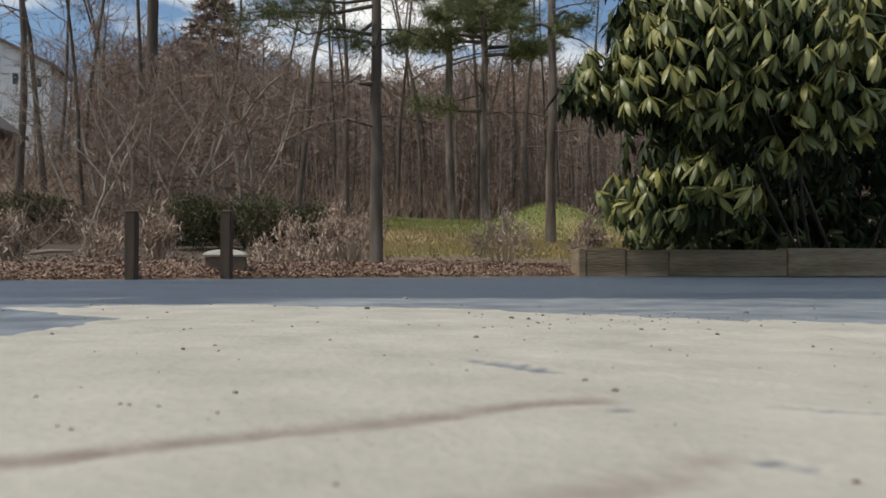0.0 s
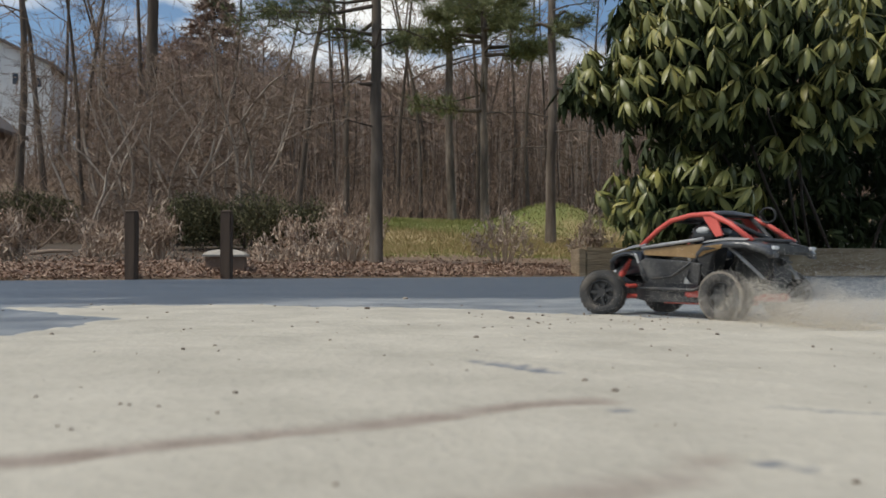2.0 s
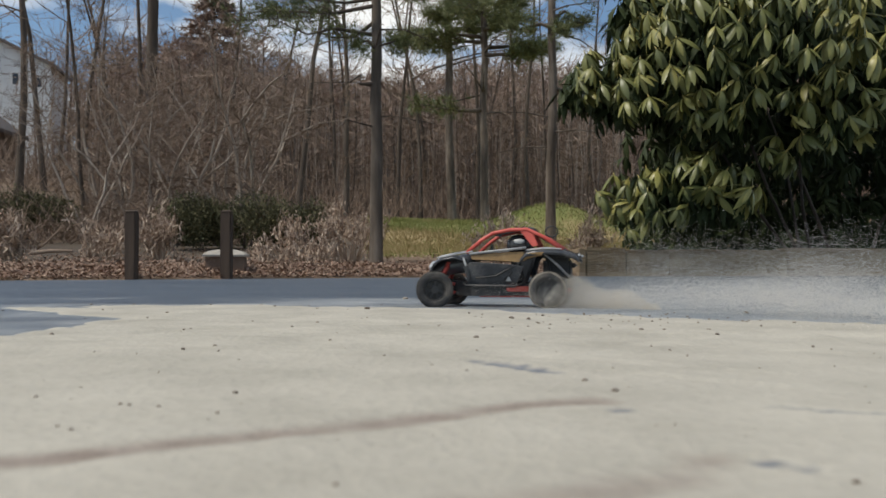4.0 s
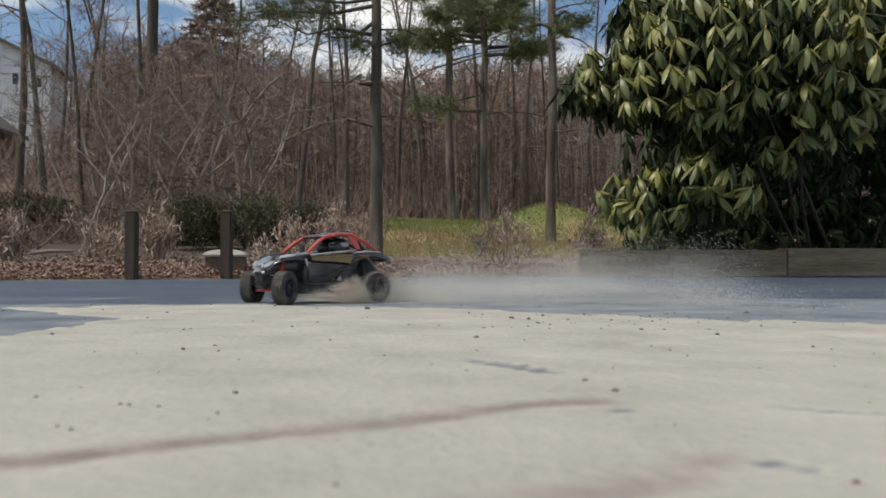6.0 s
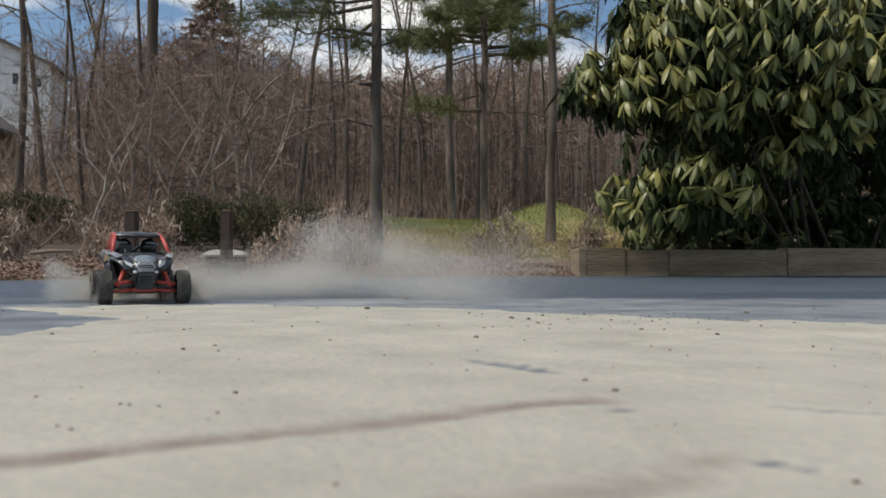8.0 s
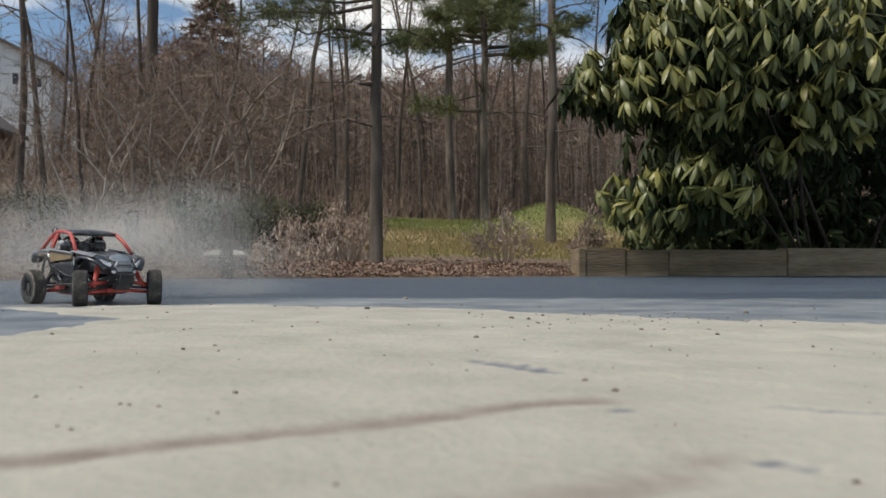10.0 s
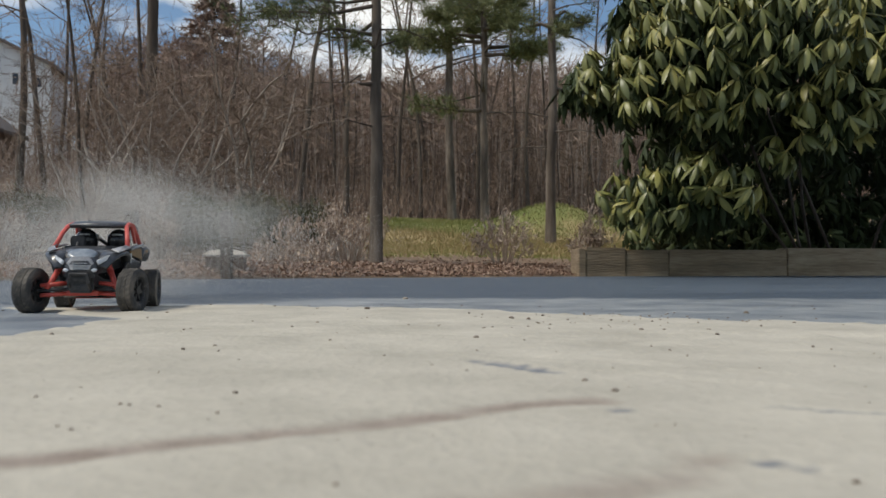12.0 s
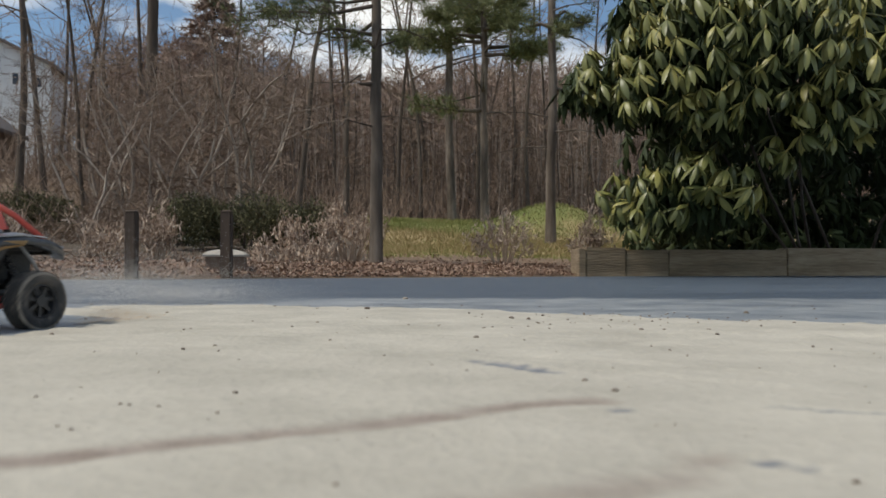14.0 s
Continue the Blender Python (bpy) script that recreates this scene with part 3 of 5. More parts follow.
        plate(b, [(0.053, s * 0.0600, 0.094), (0.049, s * 0.0606, 0.094), (0.045, s * 0.0592, 0.080), (0.048, s * 0.0586, 0.078)], (0, -s * 0.0014, 0), 0.0004)
        part("fender_stripe", b, M_HELMW, car, "white stripe behind the front wheel")
        b = bmesh.new()
        plate(b, [(-0.094, s * 0.0645, 0.104), (-0.066, s * 0.0625, 0.102), (-0.054, s * 0.0610, 0.086), (-0.066, s * 0.0600, 0.092), (-0.090, s * 0.0640, 0.098)], (0, -s * 0.0016, 0), 0.0004)
        part("quarter_panel", b, M_GOLD, car, "gold flash on the rear quarter")
        b = bmesh.new()
        plate(b, [(0.119, s * 0.021, 0.079), (0.112, s * 0.032, 0.086), (0.103, s * 0.037, 0.088), (0.108, s * 0.034, 0.080), (0.119, s * 0.024, 0.073)], (0.004, s * 0.002, 0.002), 0.001)
        part("headlight", b, M_LIGHT, hood, "pale headlight lens")
        # front fender, arched over the wheel
        b = bmesh.new()
        secs = []
        for x, z, y0, y1 in ((0.118, 0.074, 0.022, 0.036), (0.110, 0.087, 0.024, 0.046), (0.094, 0.095, 0.026, 0.054), (0.070, 0.099, 0.032, 0.058), (0.052, 0.095, 0.042, 0.059), (0.042, 0.076, 0.046, 0.057), (0.040, 0.056, 0.044, 0.052)):
            secs.append([(x, s * y0, z - 0.004), (x, s * y1, z - 0.007), (x, s * y1, z - 0.003), (x, s * y0, z + 0.001)])
        loft(b, secs)
        part("fender", b, M_GLOSS, car, "black front fender", True)
        b = bmesh.new()
        plate(b, [(0.104, s * 0.050, 0.0925), (0.060, s * 0.058, 0.1005), (0.034, s * 0.058, 0.1045), (0.036, s * 0.050, 0.107), (0.062, s * 0.049, 0.1035), (0.096, s * 0.038, 0.0975)], (0, 0, 0.002), 0.0006)
        part("fender_trim", b, M_GREY, car, "pale grey fender top")
        # door: dark lower panel, gold upper panel, grey top edge
        b = bmesh.new()
        plate(b, [(0.046, s * 0.043, 0.044), (0.052, s * 0.055, 0.078), (0.036, s * 0.058, 0.086), (-0.030, s * 0.060, 0.082), (-0.058, s * 0.060, 0.078), (-0.042, s * 0.044, 0.042)], (0, -s * 0.004, 0), 0.0008)
        door = part("door", b, M_GLOSS, car, "black door panel")
        b = bmesh.new()
        plate(b, [(0.036, s * 0.0590, 0.0905), (-0.030, s * 0.0612, 0.0870), (-0.050, s * 0.0612, 0.0850), (-0.060, s * 0.0585, 0.105), (-0.030, s * 0.0585, 0.1045), (0.038, s * 0.0575, 0.0985)], (0, -s * 0.003, 0), 0.0006)
        part("door_panel", b, M_GOLD, door, "gold upper door panel")
        b = bmesh.new()
        tube(b, [(0.040, s * 0.058, 0.101), (0.0, s * 0.060, 0.1055), (-0.035, s * 0.060, 0.109), (-0.062, s * 0.060, 0.112)], 0.0025)
        part("door_rail", b, M_GREY, door, "pale grey door edge", True)
        for pts in ([(0.030, s * 0.049, 0.056), (-0.006, s * 0.052, 0.060), (-0.040, s * 0.060, 0.078)], [(-0.022, s * 0.049, 0.052), (-0.036, s * 0.056, 0.068)]):
            b = bmesh.new()
            tube(b, pts, 0.0018)
            part("door_strut", b, M_BLACK, door, "black moulded strut", True)
        b = bmesh.new()
        plate(b, [(-0.024, s * 0.0505, 0.050), (-0.030, s * 0.0545, 0.060), (-0.034, s * 0.0505, 0.050)], (0, -s * 0.0015, 0))
        part("badge", b, M_HELMW, door, "small white badge")
        b = bmesh.new()
        tube(b, [(0.054, s * 0.042, 0.046), (0.048, s * 0.052, 0.042), (-0.040, s * 0.052, 0.041), (-0.050, s * 0.044, 0.046)], 0.0025)
        part("side_step", b, M_BLACK, car, "black nerf bar", True)
        # rear quarter: flares over the rear wheel
        b = bmesh.new()
        secs = []
        for x, z, y0, y1 in ((-0.046, 0.090, 0.050, 0.060), (-0.062, 0.107, 0.046, 0.062), (-0.092, 0.1115, 0.040, 0.064), (-0.124, 0.110, 0.036, 0.063), (-0.146, 0.103, 0.034, 0.058), (-0.153, 0.096, 0.034, 0.053)):
            secs.append([(x, s * y0, z - 0.010), (x, s * y1, z - 0.012), (x, s * y1, z - 0.004), (x, s * y0, z)])
        loft(b, secs)
        part("rear_fender", b, M_GLOSS, car, "black rear fender", True)
        b = bmesh.new()
        plate(b, [(-0.060, s * 0.059, 0.1055), (-0.092, s * 0.061, 0.1095), (-0.124, s * 0.060, 0.1080), (-0.124, s * 0.046, 0.1105), (-0.092, s * 0.046, 0.1125), (-0.062, s * 0.050, 0.1085)], (0, 0, 0.0015), 0.0005)
        part("fender_trim", b, M_GREY, car, "grey rear fender top")
        b = bmesh.new()
        plate(b, [(-0.064, s * 0.058, 0.104), (-0.052, s * 0.060, 0.084), (-0.058, s * 0.052, 0.056), (-0.050, s * 0.045, 0.044), (-0.064, s * 0.042, 0.050), (-0.075, s * 0.056, 0.092), (-0.092, s * 0.060, 0.107)], (0, -s * 0.004, 0), 0.0008)
        part("rear_panel", b, M_BLACK, car)
        b = bmesh.new()
        box(b, (0.004, 0.012, 0.005), (-0.154, s * 0.043, 0.0985), 0.001)
        part("tail_light", b, M_LIGHT, car, "pale tail light")
        # cage side
        b = bmesh.new()
        tube(b, [(0.046, s * 0.053, 0.103), (0.020, s * 0.048, 0.127), (0.000, s * 0.044, 0.140), (-0.030, s * 0.043, 0.146), (-0.062, s * 0.043, 0.1465), (-0.092, s * 0.045, 0.132), (-0.126, s * 0.048, 0.108)], 0.0036)
        cage = part("roll_cage", b, M_RED, car, "red roll cage side hoop", True)
        b = bmesh.new()
        plate(b, [(-0.048, s * 0.0445, 0.1455), (-0.070, s * 0.0445, 0.1455), (-0.082, s * 0.0475, 0.116), (-0.072, s * 0.0475, 0.114)], (0, -s * 0.004, 0), 0.0008)
        part("b_pillar", b, M_RED, cage, "red pillar")
        # suspension
        for x0, x1, lab in ((0.082, WB / 2, "front"), (-0.075, -WB / 2, "rear")):
            for z0, z1, m in ((0.030, 0.027, M_RED), (0.046, 0.042, M_RED if lab == "front" else M_BLACK)):
                b = bmesh.new()
                for dx in (-0.016, 0.016):
                    tube(b, [(x0 + dx, s * 0.020, z0), (x1, s * (TRACK / 2 - 0.016), z1)], 0.0034)
                part("suspension_arm", b, m, car, "red suspension arm" if m is M_RED else "black suspension arm", True)
            b = bmesh.new()
            top = (x0 + (0.0 if lab == "front" else -0.02), s * 0.026, 0.090)
            foot = Vector((x1, s * (TRACK / 2 - 0.024), 0.036))
            mid = Vector(top).lerp(foot, 0.45)
            tube(b, [top, mid], 0.0022)
            tube(b, [mid, foot], 0.0042)
            for i in range(7):
                p = Vector(top).lerp(foot, 0.1 + 0.065 * i)
                q = Vector(top).lerp(foot, 0.1 + 0.065 * i + 0.03)
                tube(b, [p, q], 0.0050, 10)
            part("shock_absorber", b, M_RED if lab == "front" else M_BLACK, car, "", True)
            b = bmesh.new()
            tube(b, [(x1, s * 0.018, 0.037), (x1, s * (TRACK / 2 - 0.008), 0.034)], 0.0025)
            part("axle", b, M_BLACK, car, "", True)
        if True:
            b = bmesh.new()
            box(b, (0.060, 0.010, 0.010), (-0.055, s * 0.040, 0.036), 0.002, Matrix.Rotation(s * 0.25, 4, "Z"))
            part("trailing_arm", b, M_RED, car, "red trailing arm")
        # seat
        b = bmesh.new()
        plate(b, [(-0.050, s * 0.026 - 0.015, 0.055), (-0.066, s * 0.026 - 0.014, 0.112), (-0.066, s * 0.026 + 0.014, 0.112), (-0.050, s * 0.026 + 0.015, 0.055)], (-0.006, 0, 0), 0.002)
        box(b, (0.036, 0.030, 0.008), (-0.034, s * 0.026, 0.057), 0.002)
        part("seat", b, M_BLACK, car)
        helmet_figure(car, -0.044, s * 0.025)
    # cage cross-bars, roof, rear
    for pts in ([(0.000, -0.044, 0.140), (0.000, 0.044, 0.140)], [(-0.062, -0.043, 0.1465), (-0.062, 0.043, 0.1465)], [(-0.124, -0.048, 0.109), (-0.124, 0.048, 0.109)], [(-0.066, -0.042, 0.145), (-0.124, 0.0, 0.109)], [(-0.066, 0.042, 0.145), (-0.124, 0.0, 0.109)]):
        b = bmesh.new()
        tube(b, pts, 0.0032)
        part("cage_bar", b, M_BLACK, car, "cage cross-bar", True)
    b = bmesh.new()
    loft(b, [[(x, -hw, z), (x, hw, z), (x, hw * 0.97, z + 0.003), (x, 0, z + 0.0055), (x, -hw * 0.97, z + 0.003)] for x, hw, z in ((0.004, 0.042, 0.1395), (-0.03, 0.042, 0.1465), (-0.066, 0.043, 0.1475), (-0.072, 0.042, 0.145))])
    part("roof", b, M_GLOSS, car, "black roof panel", True)
    b = bmesh.new()
    box(b, (0.062, 0.072, 0.010), (-0.115, 0, 0.099), 0.003)
    box(b, (0.012, 0.084, 0.012), (-0.147, 0, 0.096), 0.003)
    part("rear_deck", b, M_BLACK, car)
    b = bmesh.new()
    box(b, (0.05, 0.046, 0.040), (-0.112, 0, 0.074), 0.005)
    box(b, (0.03, 0.060, 0.020), (-0.120, 0, 0.060), 0.004)
    part("engine_block", b, M_BLACK, car)
    b = bmesh.new()
    box(b, (0.018, 0.020, 0.009), (-0.138, 0, 0.080), 0.003)
    part("exhaust", b, M_BLACK, car)
    for s in (-1, 1):
        b = bmesh.new()
        tube(b, [(-0.092, s * 0.050, 0.102), (-0.118, s * 0.046, 0.078), (-0.136, s * 0.040, 0.058)], 0.0022)
        part("rear_brace", b, M_GREY, car, "grey rear brace", True)
    b = bmesh.new()
    tube(b, [(0.024, -0.026, 0.100), (0.016, -0.026, 0.112)], 0.002)
    box(b, (0.004, 0.022, 0.022), (0.014, -0.026, 0.112), 0.002)
    part("steering_wheel", b, M_BLACK, car)
    b = bmesh.new()
    box(b, (0.022, 0.090, 0.016), (0.030, 0, 0.098), 0.004)
    part("dashboard", b, M_BLACK, car)
    b = bmesh.new()
    loop = [(-0.098 + 0.0115 * math.cos(a), -0.032, 0.146 + 0.0105 * math.sin(a)) for a in [2 * math.pi * i / 16 for i in range(17)]]
    tube(b, loop, 0.0014, 6)
    part("aerial", b, M_BLACK, car, "thin black coiled aerial wire", True)
    for ob in car.children:
        ob.matrix_basis = Matrix.Diagonal((*BODY, 1))
    wheels = [wheel_part(car, sx_ * WB / 2, sy_ * TRACK / 2) for sx_ in (1, -1) for sy_ in (1, -1)]
    return car, wheels


# time, place of the middle of the car, heading, steer
DRIVE = [(0.0, 0.515, 0.450, 96, 20), (0.3, 0.499, 0.565, 97, 20), (0.6, 0.481, 0.687, 97, 22), (0.8, 0.473, 0.790, 97, 24), (1.0, 0.462, 0.888, 98, 26),
         (1.2, 0.447, 0.978, 104, 24), (1.5, 0.424, 1.100, 116, 21), (2.0, 0.363, 1.198, 127, 24), (2.5, 0.313, 1.310, 137, 18), (3.0, 0.260, 1.424, 146, 13),
         (3.6, 0.170, 1.515, 158, 15), (4.4, 0.035, 1.625, 176, 22), (5.0, -0.070, 1.690, 190, 29), (5.5, -0.163, 1.722, 202, 33), (6.0, -0.273, 1.732, 218, 34), (6.5, -0.385, 1.742, 237, 34), (7.0, -0.493, 1.772, 255, 29), (7.5, -0.579, 1.772, 275, 9),
         (8.0, -0.642, 1.725, 297, 0), (8.6, -0.680, 1.695, 309, -10), (9.4, -0.698, 1.660, 316, -22), (10.1, -0.694, 1.624, 318, -26), (10.5, -0.684, 1.592, 316, -25), (11.0, -0.652, 1.526, 307, -14), (11.5, -0.615, 1.442, 296, -9), (12.0, -0.577, 1.366, 282, -17),
         (12.5, -0.563, 1.300, 270, -13), (13.0, -0.563, 1.205, 259, -6), (13.5, -0.560, 1.045, 255, -6), (14.0, -0.575, 0.870, 247, -5)]


def drive_pose(row):
    t, x, y, head, steer = row
    m = Matrix.Rotation(radians(head), 4, "Z")
    # follow the ground under nose and tail
    f = m @ Vector((1, 0, 0))
    l = m @ Vector((0, 1, 0))
    pit = math.atan2(sand_or_drive(x - f.x * 0.1, y - f.y * 0.1) - sand_or_drive(x + f.x * 0.1, y + f.y * 0.1), 0.2)
    rol = math.atan2(sand_or_drive(x + l.x * 0.08, y + l.y * 0.08) - sand_or_drive(x - l.x * 0.08, y - l.y * 0.08), 0.16)
    climb = 1.6 * step(12.4, 13.0, t)
    return pose(x, y, sand_or_drive(x, y) + 0.0012 * climb, math.degrees(rol), math.degrees(pit) - climb, head)


def sand_or_drive(x, y):
    return drive(x, y) - 0.002 + 0.001 * step(0.2, 0.8, sand_depth(x, y))


buggy, buggy_wheels = toy_buggy()


# ---- dust thrown up by the wheels ----
def grain_mesh(name, n, spread_, size, seed, shape=None, material=None):
    rng = random.Random(seed)
    v, f = [], []
    for _ in range(n):
        if shape:
            p = shape(rng)
        else:
            p = Vector((rng.gauss(0, spread_[0]), rng.gauss(0, spread_[1]), rng.gauss(0, spread_[2])))
        r = size * rng.uniform(0.5, 1.3)
        b = len(v)
        e, k = rv(rng).normalized(), rv(rng)
        k = e.cross(k).normalized()
        v += [p + e * r, p - e * 0.5 * r + k * 0.87 * r, p - e * 0.5 * r - k * 0.87 * r]
        f.append((b, b + 1, b + 2))
    return mesh_from(name, v, f, material or M_DUST)


PUFFS = [grain_mesh("dust_puff", 20000, (0.045, 0.035, 0.024), 0.00053, 11), grain_mesh("dust_puff_wide", 24000, (0.080, 0.055, 0.036), 0.00060, 12), grain_mesh("dust_puff_low", 19000, (0.095, 0.06, 0.013), 0.00053, 13)]
HAZE = grain_mesh("dust_haze", 13500, (0.17, 0.13, 0.055), 0.00064, 17)
NEAR_PUFFS = [grain_mesh("fine_dust_puff", 15000, (0.06, 0.045, 0.016), 0.00036, 14), grain_mesh("fine_dust_puff_wide", 16000, (0.095, 0.06, 0.020), 0.00040, 15), grain_mesh("fine_dust_puff_low", 15000, (0.105, 0.06, 0.010), 0.00036, 16)]


def dust_clouds():
    """(object, rows) for each cloud: hidden 0.25 m underground, it is thrown up behind the rear wheels, drifts and
    sinks back.
    """
    made = []
    rng = random.Random(5)
    times = [1.35 + 0.12 * i for i in range(18)] + [3.6 + 0.19 * i for i in range(10)] + [5.15 + 0.08 * i for i in range(7)] + [5.74 + 0.066 * i for i in range(37)] + [8.2 + 0.075 * i for i in range(40)] + [11.5 + 0.24 * i for i in range(10)]
    for i, te in enumerate(times):
        m = car_pose_at(te)
        rear = m @ Vector((-0.15, rng.choice((-0.07, 0.07)), 0.0))
        back = (m.to_3x3() @ Vector((-1, 0, 0)))
        left_cloud = 8.0 < te < 11.5
        kind_ = 1 if left_cloud else (1, 2)[i % 2] if 2.5 < te < 6.3 else (0, 1, 2)[i % 3]
        up = rng.uniform(*((0.0, 0.045) if te < 2.6 else (0.005, 0.055) if te < 5.4 else (0.04, 0.24) if left_cloud else (0.005, 0.03) if te > 11.4 else (0.02, 0.09) if te < 6.3 else (0.04, 0.16))) * (0.35 if kind_ == 2 else 1)
        life = rng.uniform(1.3, 2.2) if te < 5.4 else rng.uniform(1.9, 2.9) if te < 8.0 else rng.uniform(2.4, 3.6) if te < 9.6 else rng.uniform(1.8, 2.7) if te < 11.4 else 0.9
        push = rng.uniform(0.12, 0.34) * (0.55 if te > 5.4 else 1.0)
        drift = Vector((rng.uniform(-0.02, 0.05), rng.uniform(-0.02, 0.06), 0))
        if left_cloud:
            drift += Vector((rng.uniform(-0.12, 0.40), rng.uniform(0.02, 0.30), 0))
        turn = rng.uniform(0, 360)
        g = drive(rear.x, rear.y)
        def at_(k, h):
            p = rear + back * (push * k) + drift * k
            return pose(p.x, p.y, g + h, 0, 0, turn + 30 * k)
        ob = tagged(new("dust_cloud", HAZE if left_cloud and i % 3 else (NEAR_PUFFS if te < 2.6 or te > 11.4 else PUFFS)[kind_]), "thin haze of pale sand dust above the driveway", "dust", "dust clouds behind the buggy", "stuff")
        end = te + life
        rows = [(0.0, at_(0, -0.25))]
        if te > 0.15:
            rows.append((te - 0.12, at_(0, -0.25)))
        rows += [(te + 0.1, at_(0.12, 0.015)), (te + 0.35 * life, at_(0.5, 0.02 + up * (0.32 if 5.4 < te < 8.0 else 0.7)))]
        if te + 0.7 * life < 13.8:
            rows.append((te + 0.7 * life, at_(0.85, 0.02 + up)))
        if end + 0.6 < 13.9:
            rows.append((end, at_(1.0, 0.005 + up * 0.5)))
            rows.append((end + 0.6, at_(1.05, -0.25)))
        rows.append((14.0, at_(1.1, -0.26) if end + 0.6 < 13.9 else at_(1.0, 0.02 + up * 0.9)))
        made.append((ob, rows))
    return made


def car_pose_at(t):
    """Straight blend between the drive's rows."""
    for a, b in zip(DRIVE, DRIVE[1:]):
        if t <= b[0]:
            k = (t - a[0]) / (b[0] - a[0])
            return drive_pose(tuple(p + (q - p) * k for p, q in zip(a, b)))
    return drive_pose(DRIVE[-1])


def spray_shape(rng):
    """A fan of sand flung back from a wheel's foot."""
    k = rng.random() ** 1.2
    top = 0.050 * math.sin(math.pi * min(1.0, 0.12 + 0.95 * k)) * (1 + 0.35 * math.sin(9 * k))
    return Vector((0.005 - 0.20 * k, rng.gauss(0, 0.010 + 0.022 * k), max(0.0, top) * rng.random() ** 1.1 + abs(rng.gauss(0, 0.004))))


def skid_shape(rng):
    """Sand ploughed sideways and up in front of a sliding rear wheel."""
    k = rng.random() ** 1.2
    ray = rng.choice((0.35, 0.5, 0.62, 0.8, 0.95))
    return Vector((0.02 + 0.185 * k * ray + rng.gauss(0, 0.007), 0.004 + 0.05 * k + rng.gauss(0, 0.009), 0.002 + 0.062 * k * (1.15 - ray) + abs(rng.gauss(0, 0.007))))


def kick_shape(rng):
    """A low jet of tan-brown sand that breaks into a few tongues."""
    k = rng.random()
    tongue = rng.choice((0.25, 0.45, 0.7, 1.0))
    return Vector((-0.012 - 0.18 * k * (0.4 + 0.6 * tongue), rng.gauss(0, 0.006 + 0.012 * k), 0.001 + 0.024 * k * k * (1.3 - tongue * 0.5) + abs(rng.gauss(0, 0.0025))))


def side_shape(rng):
    """A curtain of sand thrown out sideways by a sliding rear wheel."""
    k = rng.random() ** 0.8
    return Vector((rng.gauss(-0.01, 0.03), -0.005 - 0.09 * k + rng.gauss(0, 0.010), (0.015 + 0.075 * k ** 0.6) * rng.random() ** 0.9 + abs(rng.gauss(0, 0.008))))


SIDE = grain_mesh("sand_curtain", 36000, None, 0.00052, 24, side_shape)
side_spray = tagged(new("sand_spray", SIDE), "pale curtain of sand thrown sideways by a rear wheel", "sand spray", "sand flung by the wheels", "stuff")
KICK = grain_mesh("sand_kick", 20000, None, 0.00042, 23, kick_shape, M_TAN_SAND)
sand_kick = tagged(new("sand_spray", KICK), "low jet of tan-brown sand kicked up by a rear wheel", "sand spray", "sand flung by the wheels", "stuff")
SPRAY = grain_mesh("sand_spray", 80000, None, 0.00046, 21, spray_shape, M_SPRAY)
SKID = grain_mesh("sand_plume", 42000, None, 0.00055, 22, skid_shape, M_SPRAY)
sprays = []
for s_ in (1, -1):
    sprays.append((tagged(new("sand_spray", SPRAY), "fan of pale sand flung back by a rear wheel", "sand spray", "sand flung by the wheels", "stuff"), s_))
skid_sprays = [(tagged(new("sand_spray", SKID), "golden sheet of sand ploughed up by a sliding rear wheel", "sand spray", "sand flung by the wheels", "stuff"), s_) for s_ in (1, -1)]


# ---- timber wall ----
def timber_wall():
    wall = tagged(new("wall_timber"), "weathered brown landscape-timber retaining wall beside the asphalt", "retaining wall", kind="structure")
    a, b = Vector((0.99, 6.17, 0)), Vector((4.6, 7.08, 0))
    d = (b - a).normalized()
    ang = math.atan2(d.y, d.x)
    rng = random.Random(3)
    x = 0.0
    for i, L in enumerate((0.06, 0.325, 0.36, 1.05, 1.15, 1.2)):
        bm = bmesh.new()
        hgt = 0.238 + rng.uniform(-0.018, 0.010)
        box(bm, (L - 0.003, 0.16, hgt), (0, 0, hgt / 2 - 0.02), 0.006)
        for v in bm.verts:
            v.co += Vector((0, 0.004, 0.004)) * noise.noise(v.co * 9 + Vector((i, 0, 0)))
        ob = part("timber", bm, M_TIMBER, wall)
        p = a + d * (x + L / 2)
        ob.matrix_basis = pose(p.x, p.y + rng.uniform(-0.012, 0.012), land(p.x, p.y - 0.3), 0, 0, math.degrees(ang) + rng.uniform(-0.8, 0.8))
        x += L
    return wall


timber_wall()
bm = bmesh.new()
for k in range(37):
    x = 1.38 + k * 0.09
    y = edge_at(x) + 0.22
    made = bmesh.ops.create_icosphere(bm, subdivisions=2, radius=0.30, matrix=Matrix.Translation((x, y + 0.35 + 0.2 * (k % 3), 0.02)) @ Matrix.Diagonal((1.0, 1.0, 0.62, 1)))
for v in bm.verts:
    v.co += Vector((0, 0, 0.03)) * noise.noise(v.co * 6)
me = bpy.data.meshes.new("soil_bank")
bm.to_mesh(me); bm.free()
me.materials.append(M_MULCH_SHADED)
tagged(new("ground_bank", me), "dark mulch bank behind the timber wall, deepened for the shade there", "ground", kind="structure")


